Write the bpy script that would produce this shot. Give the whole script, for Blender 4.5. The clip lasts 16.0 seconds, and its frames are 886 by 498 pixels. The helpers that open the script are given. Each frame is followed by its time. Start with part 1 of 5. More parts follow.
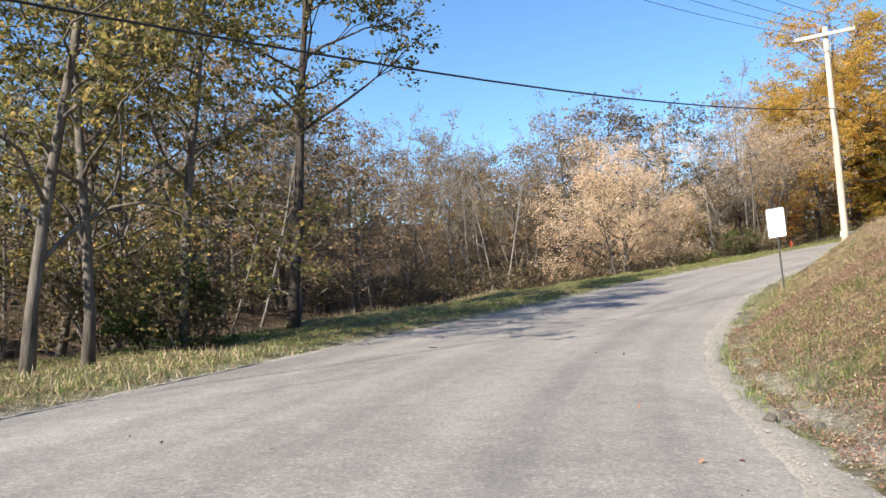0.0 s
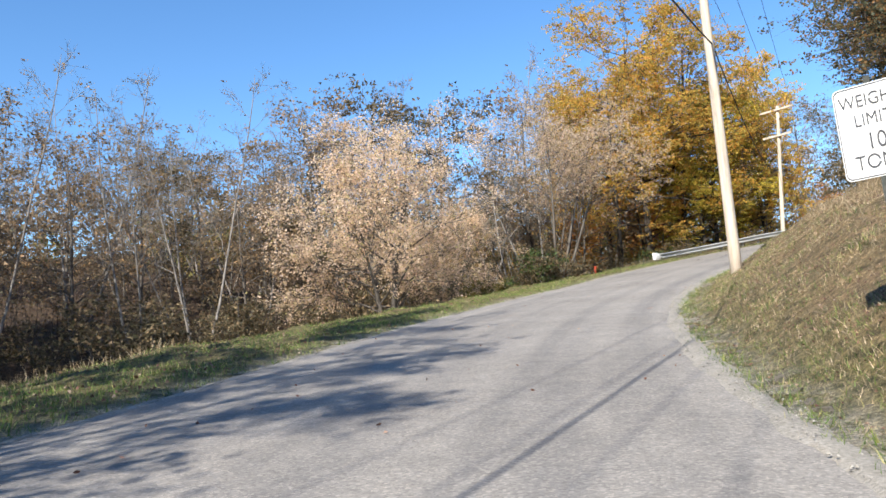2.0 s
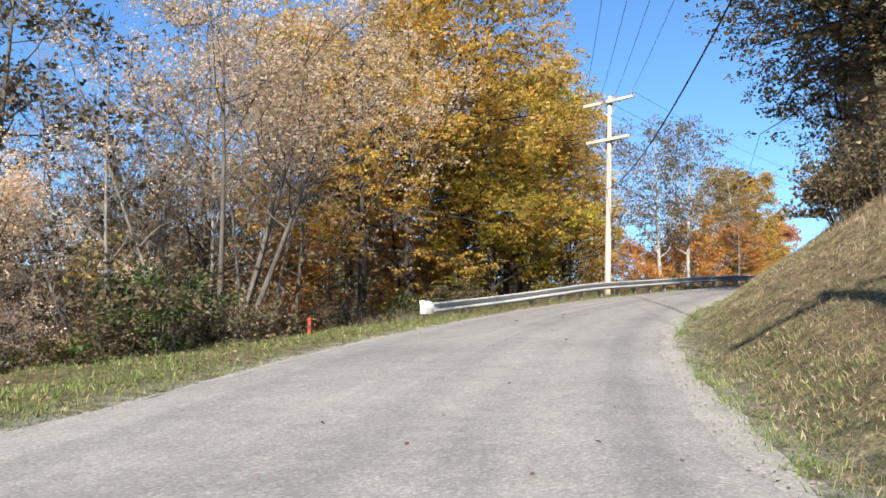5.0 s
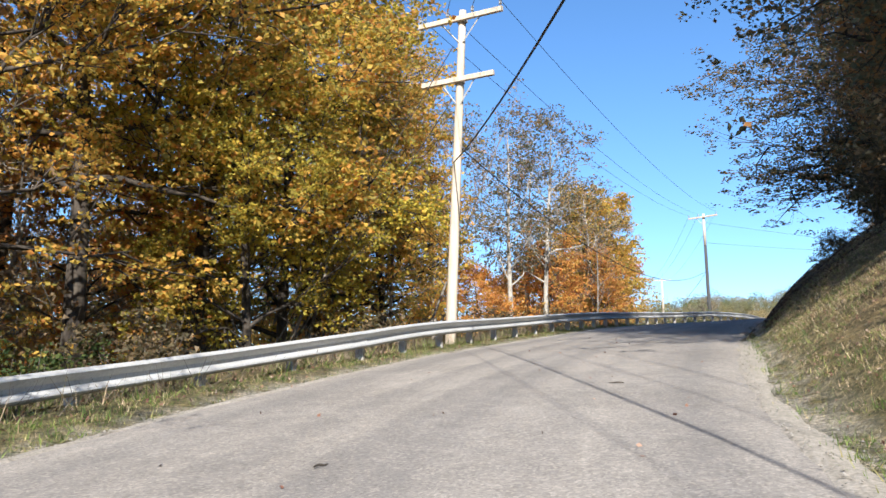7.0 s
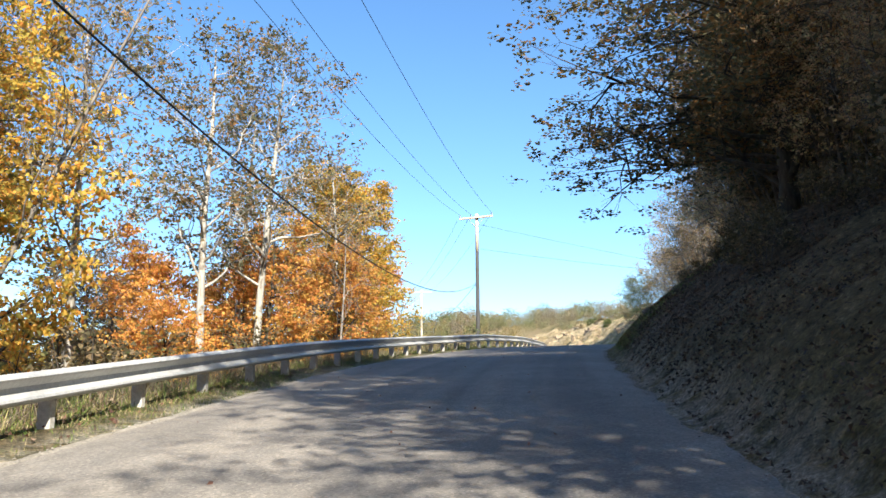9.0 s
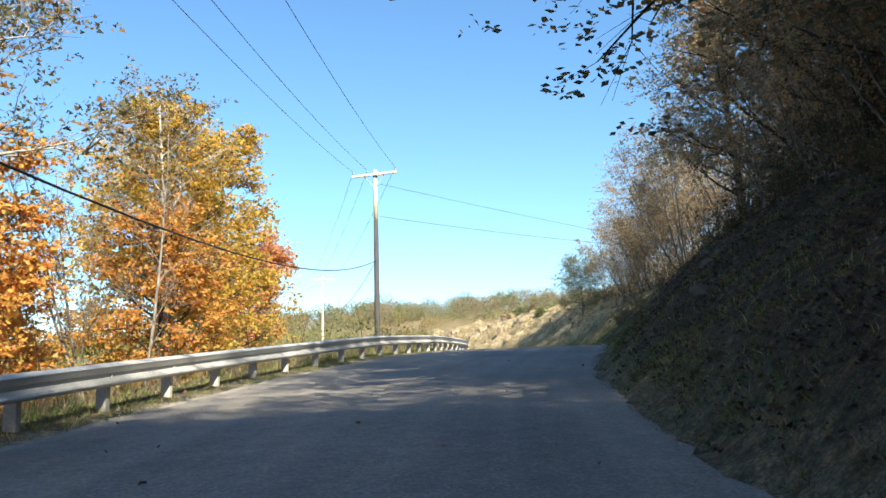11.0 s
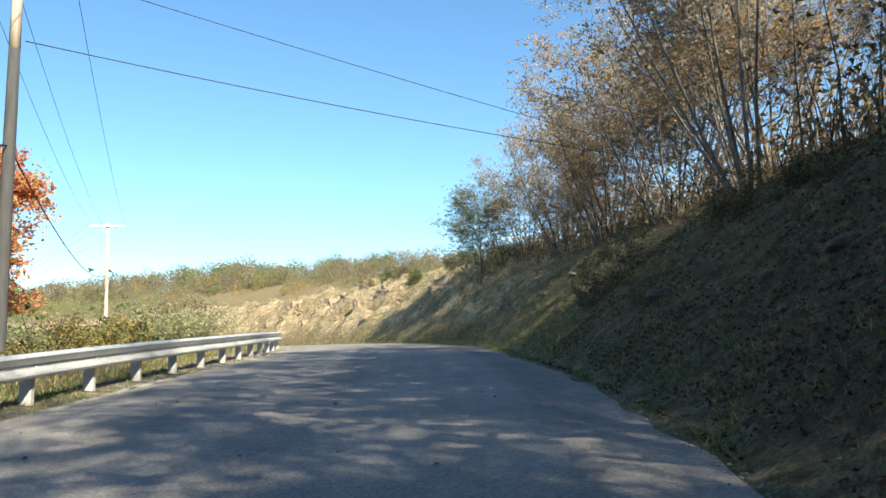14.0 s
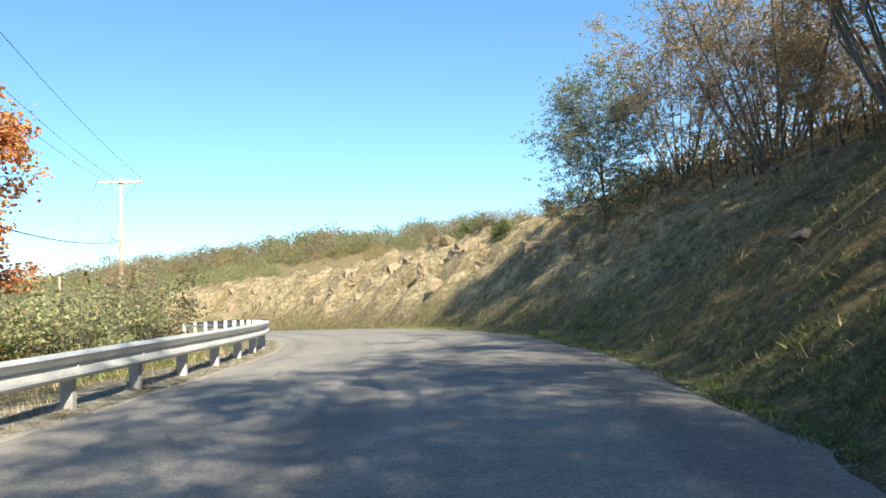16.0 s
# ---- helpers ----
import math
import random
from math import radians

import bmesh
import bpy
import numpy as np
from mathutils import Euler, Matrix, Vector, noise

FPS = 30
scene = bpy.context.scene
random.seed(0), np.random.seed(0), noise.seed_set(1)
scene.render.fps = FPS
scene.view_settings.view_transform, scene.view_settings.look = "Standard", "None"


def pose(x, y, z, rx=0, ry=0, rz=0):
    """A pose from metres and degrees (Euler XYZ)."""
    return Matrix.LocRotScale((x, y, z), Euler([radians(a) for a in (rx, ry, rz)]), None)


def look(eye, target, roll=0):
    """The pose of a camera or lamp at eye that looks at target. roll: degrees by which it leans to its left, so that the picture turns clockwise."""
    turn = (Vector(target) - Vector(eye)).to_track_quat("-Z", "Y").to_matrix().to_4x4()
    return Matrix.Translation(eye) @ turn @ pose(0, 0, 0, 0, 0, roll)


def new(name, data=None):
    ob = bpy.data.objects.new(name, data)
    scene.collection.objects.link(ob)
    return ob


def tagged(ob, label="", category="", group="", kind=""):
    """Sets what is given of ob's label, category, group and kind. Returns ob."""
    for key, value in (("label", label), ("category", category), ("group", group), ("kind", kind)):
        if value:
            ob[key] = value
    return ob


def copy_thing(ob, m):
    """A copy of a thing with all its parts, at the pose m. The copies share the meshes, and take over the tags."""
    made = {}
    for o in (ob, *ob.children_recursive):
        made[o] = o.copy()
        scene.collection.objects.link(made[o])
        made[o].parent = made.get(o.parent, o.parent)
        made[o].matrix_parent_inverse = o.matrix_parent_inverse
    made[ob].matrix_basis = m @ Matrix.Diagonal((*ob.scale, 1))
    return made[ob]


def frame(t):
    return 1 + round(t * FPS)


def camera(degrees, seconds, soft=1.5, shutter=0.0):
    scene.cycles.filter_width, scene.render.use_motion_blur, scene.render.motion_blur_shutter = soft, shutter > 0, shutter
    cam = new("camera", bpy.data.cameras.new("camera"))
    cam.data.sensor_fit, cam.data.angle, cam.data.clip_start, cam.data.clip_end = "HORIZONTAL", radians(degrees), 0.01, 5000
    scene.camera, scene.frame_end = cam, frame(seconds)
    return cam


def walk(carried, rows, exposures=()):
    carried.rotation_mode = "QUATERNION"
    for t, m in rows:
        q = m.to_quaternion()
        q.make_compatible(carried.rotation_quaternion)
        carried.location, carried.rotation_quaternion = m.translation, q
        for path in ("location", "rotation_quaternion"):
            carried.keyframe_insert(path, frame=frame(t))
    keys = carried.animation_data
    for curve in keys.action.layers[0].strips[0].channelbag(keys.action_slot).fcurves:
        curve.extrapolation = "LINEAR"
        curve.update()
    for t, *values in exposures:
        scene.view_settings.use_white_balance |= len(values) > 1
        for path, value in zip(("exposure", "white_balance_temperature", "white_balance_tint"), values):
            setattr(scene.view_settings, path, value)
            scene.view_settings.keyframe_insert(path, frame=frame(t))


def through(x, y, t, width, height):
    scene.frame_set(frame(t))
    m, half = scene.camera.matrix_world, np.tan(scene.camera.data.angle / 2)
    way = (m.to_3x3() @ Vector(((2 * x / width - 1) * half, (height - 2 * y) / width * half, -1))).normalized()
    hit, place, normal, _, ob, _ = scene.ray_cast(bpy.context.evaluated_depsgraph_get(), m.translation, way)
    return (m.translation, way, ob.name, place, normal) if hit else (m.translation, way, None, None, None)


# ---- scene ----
cam = camera(57.3, 16.0, soft=1.55)
PATH = [
    (0.0, pose(0.000, 0.000, 1.870, 93.896, 1.496, 0.532)),
    (0.5, pose(0.460, 4.055, 1.893, 93.522, 1.895, -4.504)),
    (1.0, pose(1.156, 8.003, 1.957, 94.143, 1.855, -8.841)),
    (1.5, pose(2.171, 11.887, 2.140, 95.179, 2.660, -12.249)),
    (2.0, pose(3.387, 15.717, 2.328, 95.999, 3.314, -15.475)),
    (2.5, pose(4.803, 19.372, 2.635, 96.597, 3.348, -18.666)),
    (3.0, pose(6.524, 23.043, 2.900, 97.359, 2.964, -21.758)),
    (3.5, pose(8.320, 26.527, 3.164, 97.979, 2.209, -24.842)),
    (6.0, pose(20.075, 42.723, 5.068, 99.242, 0.101, -39.059)),
    (6.5, pose(22.945, 45.590, 5.561, 100.030, 0.218, -42.092)),
    (7.0, pose(25.982, 48.282, 6.048, 100.497, 0.541, -45.491)),
    (7.5, pose(29.129, 50.653, 6.521, 100.686, 0.867, -49.308)),
    (8.0, pose(32.409, 52.757, 7.112, 101.104, 0.998, -53.771)),
    (8.5, pose(35.776, 54.594, 7.611, 101.235, 0.618, -58.456)),
    (9.0, pose(39.120, 56.134, 8.055, 100.940, 0.376, -62.519)),
    (9.5, pose(42.369, 57.496, 8.476, 100.531, 0.503, -65.487)),
    (12.0, pose(61.105, 63.782, 10.432, 99.852, 2.115, -69.458)),
    (12.5, pose(65.204, 64.902, 10.820, 99.442, 2.009, -71.350)),
    (13.0, pose(69.089, 65.825, 11.244, 98.849, 2.152, -73.278)),
    (13.5, pose(72.978, 66.612, 11.635, 98.195, 2.195, -75.046)),
    (14.0, pose(76.783, 67.320, 11.966, 97.361, 1.895, -76.261)),
    (14.5, pose(80.501, 68.057, 12.239, 96.669, 1.828, -76.478)),
    (15.0, pose(84.092, 68.883, 12.443, 95.887, 2.329, -75.260)),
    (15.5, pose(87.547, 69.854, 12.636, 95.371, 2.683, -72.526)),
    (16.0, pose(90.934, 70.924, 12.834, 95.208, 2.904, -69.502)),
]
EXPOSURES = [(0.0, 1.15, 6700, 10), (2.0, 1.04, 6300, 9), (3.5, 1.05, 6250, 9), (6.0, 1.1, 6250, 10), (8.0, 1.22, 6350, 10), (9.5, 1.45, 6900, 5), (12.0, 1.4, 7150, 3), (16.0, 1.25, 7050, 2)]
walk(cam, PATH, EXPOSURES)

# ---- light ----
SUN_BEARING, SUN_HEIGHT = 225.0, 35.0
world = bpy.data.worlds.new("sky")
scene.world = world
world.use_nodes = True
wn = world.node_tree.nodes
sky = wn.new("ShaderNodeTexSky")
sky.sky_type = "NISHITA"
sky.sun_disc = False
sky.sun_elevation = radians(SUN_HEIGHT)
sky.sun_rotation = radians(SUN_BEARING)
sky.air_density, sky.dust_density, sky.ozone_density = 1.0, 0.0, 5.0
wn["Background"].inputs["Strength"].default_value = 0.104
deep = wn.new("ShaderNodeHueSaturation")
deep.inputs["Saturation"].default_value = 1.1
world.node_tree.links.new(sky.outputs["Color"], deep.inputs["Color"])
world.node_tree.links.new(deep.outputs["Color"], wn["Background"].inputs["Color"])
sun = new("sun", bpy.data.lights.new("sun", "SUN"))
sun.data.energy, sun.data.angle, sun.data.color = 5.0, radians(0.6), (1.0, 0.93, 0.82)
_b, _h = radians(SUN_BEARING), radians(SUN_HEIGHT)
sun.matrix_world = look((math.sin(_b) * math.cos(_h) * 50, math.cos(_b) * math.cos(_h) * 50, math.sin(_h) * 50), (0, 0, 0))


# ---- materials ----
def mat(name, rough=0.8, metal=0.0):
    m = bpy.data.materials.new(name)
    m.use_nodes = True
    b = m.node_tree.nodes["Principled BSDF"]
    b.inputs["Roughness"].default_value = rough
    b.inputs["Metallic"].default_value = metal
    b.inputs["Specular IOR Level"].default_value = 0.3
    return m, m.node_tree.nodes, m.node_tree.links, b


def ramp(nodes, links, src, stops):
    r = nodes.new("ShaderNodeValToRGB")
    e = r.color_ramp.elements
    while len(e) < len(stops):
        e.new(0.5)
    for k, (p, c) in zip(e, stops):
        k.position, k.color = p, (*c, 1)
    links.new(src, r.inputs["Fac"])
    return r.outputs["Color"]


def noise_tex(nodes, links, scale, detail=4.0, stretch=None, coord="Object", rough=0.6):
    n = nodes.new("ShaderNodeTexNoise")
    n.inputs["Scale"].default_value, n.inputs["Detail"].default_value, n.inputs["Roughness"].default_value = scale, detail, rough
    c = nodes.new("ShaderNodeTexCoord")
    if stretch:
        mp = nodes.new("ShaderNodeMapping")
        mp.inputs["Scale"].default_value = stretch
        links.new(c.outputs[coord], mp.inputs["Vector"])
        links.new(mp.outputs["Vector"], n.inputs["Vector"])
    else:
        links.new(c.outputs[coord], n.inputs["Vector"])
    return n.outputs["Fac"]


def mixc(nodes, links, fac, a, b, mode="MIX"):
    m = nodes.new("ShaderNodeMix")
    m.data_type, m.blend_type = "RGBA", mode
    for k, v in ((0, fac), (6, a), (7, b)):
        if isinstance(v, (int, float)):
            m.inputs[k].default_value = v
        elif isinstance(v, tuple):
            m.inputs[k].default_value = (*v, 1)
        else:
            links.new(v, m.inputs[k])
    return m.outputs[2]


def bump(nodes, links, b, height, strength, dist=0.02):
    n = nodes.new("ShaderNodeBump")
    n.inputs["Strength"].default_value, n.inputs["Distance"].default_value = strength, dist
    links.new(height, n.inputs["Height"])
    links.new(n.outputs["Normal"], b.inputs["Normal"])


def two_scale(name, big, fine, big_scale, fine_scale, rough=0.85, metal=0.0, relief=0.3, dist=0.02, stretch=None, fine_mix=0.5):
    """Surface with stains at one scale and grain at another."""
    m, n, l, b = mat(name, rough, metal)
    c1 = ramp(n, l, noise_tex(n, l, big_scale, 4, stretch), [(0.3, big[0]), (0.7, big[1])])
    f = noise_tex(n, l, fine_scale, 6, stretch)
    c2 = ramp(n, l, f, [(0.3, fine[0]), (0.72, fine[1])])
    l.new(mixc(n, l, fine_mix, c1, c2), b.inputs["Base Color"])
    bump(n, l, b, f, relief, dist)
    return m


def leaf_mat(name, stops, through=0.35, rough=0.6):
    """Leaves that take their tint one by one and let some light through."""
    m, n, l, b = mat(name, rough)
    g = n.new("ShaderNodeNewGeometry")
    c = ramp(n, l, g.outputs["Random Per Island"], stops)
    info = n.new("ShaderNodeObjectInfo")
    hs = n.new("ShaderNodeHueSaturation")
    mr = n.new("ShaderNodeMapRange")
    mr.inputs["To Min"].default_value, mr.inputs["To Max"].default_value = 0.8, 1.15
    l.new(info.outputs["Random"], mr.inputs["Value"])
    l.new(mr.outputs["Result"], hs.inputs["Value"])
    l.new(c, hs.inputs["Color"])
    c = hs.outputs["Color"]
    l.new(c, b.inputs["Base Color"])
    t = n.new("ShaderNodeBsdfTranslucent")
    l.new(c, t.inputs["Color"])
    mx = n.new("ShaderNodeMixShader")
    mx.inputs["Fac"].default_value = through
    l.new(b.outputs["BSDF"], mx.inputs[1])
    l.new(t.outputs["BSDF"], mx.inputs[2])
    l.new(mx.outputs["Shader"], n["Material Output"].inputs["Surface"])
    return m


def bark_mat(name, dark, light, patch=None):
    m, n, l, b = mat(name, 0.9)
    f = noise_tex(n, l, 9.0, 5, (1.0, 1.0, 0.18))
    c = ramp(n, l, f, [(0.32, dark), (0.68, light)])
    if patch:
        p = ramp(n, l, noise_tex(n, l, 1.3, 3), [(0.52, (0, 0, 0)), (0.6, (1, 1, 1))])
        c = mixc(n, l, p, c, patch)
    l.new(c, b.inputs["Base Color"])
    bump(n, l, b, f, 0.8, 0.03)
    return m


def grass_mat(name, stops, through):
    """Blades as leaves, greener and paler from clump to clump."""
    m = leaf_mat(name, stops, through)
    n, l = m.node_tree.nodes, m.node_tree.links
    hs = next(k for k in n if k.bl_idname == "ShaderNodeHueSaturation")
    clump = ramp(n, l, noise_tex(n, l, 4.5, 4, rough=0.65), [(0.32, (0.42, 0.46, 0.38)), (0.5, (0.95, 0.95, 0.9)), (0.68, (1.5, 1.4, 1.25))])
    c = mixc(n, l, 0.9, hs.outputs["Color"], clump, "MULTIPLY")
    for k in list(hs.outputs["Color"].links):
        if k.to_node.bl_idname != "ShaderNodeMix":
            l.new(c, k.to_socket)
    return m


BARK_GREY = bark_mat("bark_grey", (0.05, 0.042, 0.035), (0.18, 0.155, 0.13))
BARK_DARK = bark_mat("bark_dark", (0.025, 0.02, 0.017), (0.09, 0.075, 0.06))
BARK_ASH = bark_mat("bark_ash", (0.09, 0.08, 0.07), (0.28, 0.25, 0.22))
BARK_PALE = bark_mat("bark_pale", (0.2, 0.18, 0.15), (0.5, 0.47, 0.42), (0.14, 0.12, 0.1))
LEAF = {
    "olive": leaf_mat("leaf_olive", [(0.0, (0.09, 0.1, 0.035)), (0.4, (0.2, 0.19, 0.065)), (0.75, (0.38, 0.3, 0.1)), (1.0, (0.5, 0.34, 0.12))], 0.5),
    # brown understory leaves, darkened in colour for the shade inside the wood
    "shade_brown": leaf_mat("leaf_shade_brown", [(0.0, (0.065, 0.06, 0.03)), (0.5, (0.15, 0.12, 0.065)), (0.85, (0.26, 0.18, 0.1)), (1.0, (0.4, 0.3, 0.16))], 0.42),
    "gold": leaf_mat("leaf_gold", [(0.0, (0.24, 0.22, 0.06)), (0.25, (0.52, 0.41, 0.09)), (0.6, (0.78, 0.51, 0.1)), (0.85, (0.76, 0.39, 0.09)), (1.0, (0.56, 0.24, 0.06))], 0.58),
    "lime": leaf_mat("leaf_lime", [(0.0, (0.2, 0.2, 0.05)), (0.4, (0.46, 0.4, 0.06)), (0.8, (0.68, 0.5, 0.07)), (1.0, (0.64, 0.38, 0.06))], 0.52),
    "orange": leaf_mat("leaf_orange", [(0.0, (0.62, 0.42, 0.1)), (0.5, (0.7, 0.35, 0.09)), (1.0, (0.6, 0.21, 0.07))], 0.45),
    "red": leaf_mat("leaf_red", [(0.0, (0.6, 0.4, 0.14)), (0.4, (0.66, 0.31, 0.14)), (1.0, (0.6, 0.2, 0.11))], 0.45),
    "pink": leaf_mat("leaf_pink", [(0.0, (0.5, 0.38, 0.2)), (0.3, (0.72, 0.53, 0.36)), (0.85, (0.82, 0.64, 0.5)), (1.0, (0.5, 0.45, 0.16))], 0.55),
    "rust": leaf_mat("leaf_rust", [(0.0, (0.17, 0.13, 0.075)), (0.5, (0.28, 0.2, 0.12)), (0.85, (0.38, 0.25, 0.14)), (1.0, (0.5, 0.29, 0.11))], 0.45),
    "dull": leaf_mat("leaf_dull", [(0.0, (0.22, 0.2, 0.1)), (0.35, (0.4, 0.32, 0.19)), (0.7, (0.58, 0.33, 0.19)), (1.0, (0.56, 0.48, 0.22))], 0.55),
    "pale": leaf_mat("leaf_pale", [(0.0, (0.17, 0.19, 0.11)), (0.5, (0.3, 0.32, 0.17)), (0.85, (0.46, 0.42, 0.2)), (1.0, (0.5, 0.34, 0.2))], 0.48),
    "grey_green": leaf_mat("leaf_grey_green", [(0.0, (0.09, 0.1, 0.06)), (0.45, (0.19, 0.19, 0.11)), (0.7, (0.3, 0.2, 0.09)), (1.0, (0.42, 0.2, 0.07))], 0.5),
    # ridge leaves: distance haze is mixed into these muted tints
    "haze_brown": leaf_mat("leaf_haze_brown", [(0.0, (0.14, 0.13, 0.09)), (0.5, (0.25, 0.2, 0.14)), (0.85, (0.34, 0.25, 0.17)), (1.0, (0.4, 0.34, 0.2))], 0.4),
    "haze_olive": leaf_mat("leaf_haze_olive", [(0.0, (0.13, 0.15, 0.08)), (0.5, (0.22, 0.23, 0.11)), (0.85, (0.33, 0.3, 0.14)), (1.0, (0.4, 0.32, 0.16))], 0.4),
    "haze_gold": leaf_mat("leaf_haze_gold", [(0.0, (0.28, 0.24, 0.1)), (0.6, (0.42, 0.33, 0.14)), (1.0, (0.46, 0.28, 0.13))], 0.4),
    "grey_leaf": leaf_mat("leaf_grey_blue", [(0.0, (0.1, 0.13, 0.09)), (0.6, (0.2, 0.23, 0.15)), (1.0, (0.36, 0.36, 0.2))], 0.45),
    "russet": leaf_mat("leaf_russet", [(0.0, (0.1, 0.09, 0.05)), (0.35, (0.22, 0.16, 0.085)), (0.7, (0.36, 0.2, 0.09)), (0.92, (0.46, 0.24, 0.09)), (1.0, (0.6, 0.34, 0.1))], 0.5),
    "green": leaf_mat("leaf_green", [(0.0, (0.04, 0.075, 0.02)), (0.6, (0.09, 0.13, 0.035)), (1.0, (0.2, 0.2, 0.06))]),
}
GRASS_MAT = grass_mat("grass_green", [(0.0, (0.06, 0.11, 0.022)), (0.65, (0.16, 0.22, 0.055)), (0.86, (0.3, 0.3, 0.11)), (1.0, (0.46, 0.39, 0.2))], 0.25)
DRY_GRASS = grass_mat("grass_dry", [(0.0, (0.14, 0.115, 0.055)), (0.35, (0.28, 0.215, 0.13)), (0.75, (0.44, 0.34, 0.23)), (1.0, (0.58, 0.47, 0.35))], 0.2)
LITTER_MAT = leaf_mat("leaf_litter", [(0.0, (0.08, 0.04, 0.03)), (0.4, (0.17, 0.085, 0.06)), (0.8, (0.29, 0.16, 0.11)), (1.0, (0.52, 0.4, 0.3))], 0.1)
# darker copy of the litter: shade under the bank trees put into the colour
SHADED_LITTER = leaf_mat("shaded_leaf_litter", [(0.0, (0.025, 0.017, 0.012)), (0.55, (0.07, 0.045, 0.03)), (0.9, (0.14, 0.085, 0.05)), (1.0, (0.26, 0.17, 0.1))], 0.1)
TWIG_MAT = leaf_mat("dry_twigs", [(0.0, (0.04, 0.03, 0.022)), (0.6, (0.1, 0.078, 0.058)), (1.0, (0.19, 0.15, 0.11))], 0.1)
STEEL = two_scale("galvanised_steel", ((0.4, 0.405, 0.405), (0.56, 0.56, 0.55)), ((0.32, 0.325, 0.33), (0.64, 0.64, 0.63)), 1.2, 26.0, 0.5, 0.2, 0.12, 0.004)
POST_MAT = two_scale("weathered_post", ((0.34, 0.32, 0.29), (0.55, 0.53, 0.5)), ((0.26, 0.24, 0.22), (0.6, 0.58, 0.55)), 3.0, 30.0, 0.85, 0.0, 0.3, 0.004)
POLE_PALE = two_scale("pale_pole_wood", ((0.44, 0.36, 0.28), (0.64, 0.56, 0.46)), ((0.3, 0.22, 0.15), (0.68, 0.6, 0.49)), 1.4, 14.0, 0.85, 0, 0.5, 0.008, (1, 1, 0.08))
POLE_DARK = two_scale("dark_pole_wood", ((0.045, 0.045, 0.047), (0.085, 0.085, 0.088)), ((0.035, 0.035, 0.036), (0.11, 0.105, 0.1)), 1.4, 14.0, 0.85, 0, 0.5, 0.008, (1, 1, 0.08))
CABLE_MAT = two_scale("black_cable", ((0.015, 0.015, 0.016), (0.03, 0.03, 0.03)), ((0.012, 0.012, 0.012), (0.04, 0.04, 0.04)), 2, 20, 0.6)
GLASS_INS = two_scale("grey_porcelain", ((0.25, 0.26, 0.27), (0.35, 0.36, 0.37)), ((0.2, 0.2, 0.2), (0.4, 0.4, 0.4)), 2, 20, 0.3)
SIGN_WHITE = two_scale("sign_white", ((0.74, 0.74, 0.72), (0.84, 0.84, 0.82)), ((0.7, 0.7, 0.67), (0.86, 0.86, 0.85)), 3, 40, 0.45, 0, 0.03, 0.002)
SIGN_BLACK = two_scale("sign_letter", ((0.03, 0.03, 0.035), (0.1, 0.1, 0.11)), ((0.02, 0.02, 0.02), (0.14, 0.14, 0.15)), 6, 60, 0.6)
SIGN_POST = two_scale("sign_post_steel", ((0.035, 0.04, 0.036), (0.07, 0.075, 0.068)), ((0.025, 0.03, 0.026), (0.1, 0.095, 0.08)), 3, 30, 0.65, 0.1)
RED_PLASTIC = two_scale("marker_red", ((0.5, 0.06, 0.03), (0.6, 0.1, 0.05)), ((0.45, 0.05, 0.03), (0.62, 0.12, 0.06)), 3, 30, 0.5)
ROCK_MAT = two_scale("bank_rock", ((0.1, 0.085, 0.068), (0.19, 0.165, 0.135)), ((0.07, 0.058, 0.046), (0.26, 0.23, 0.19)), 0.8, 7.0, 0.9, 0, 0.7, 0.05)
CLIFF_ROCK = two_scale("cliff_sandstone", ((0.24, 0.175, 0.115), (0.38, 0.295, 0.21)), ((0.16, 0.115, 0.075), (0.42, 0.335, 0.24)), 0.6, 5.0, 0.9, 0, 0.7, 0.06)
SHOULDER_MAT = two_scale("shoulder_gravel", ((0.2, 0.18, 0.15), (0.36, 0.325, 0.28)), ((0.1, 0.09, 0.07), (0.5, 0.46, 0.4)), 2.4, 30.0, 0.95, 0, 0.9, 0.02)
GRAVEL_MAT = two_scale("road_gravel", ((0.22, 0.2, 0.175), (0.36, 0.33, 0.29)), ((0.15, 0.14, 0.12), (0.46, 0.43, 0.38)), 1.5, 30.0, 0.95, 0, 0.8, 0.02)


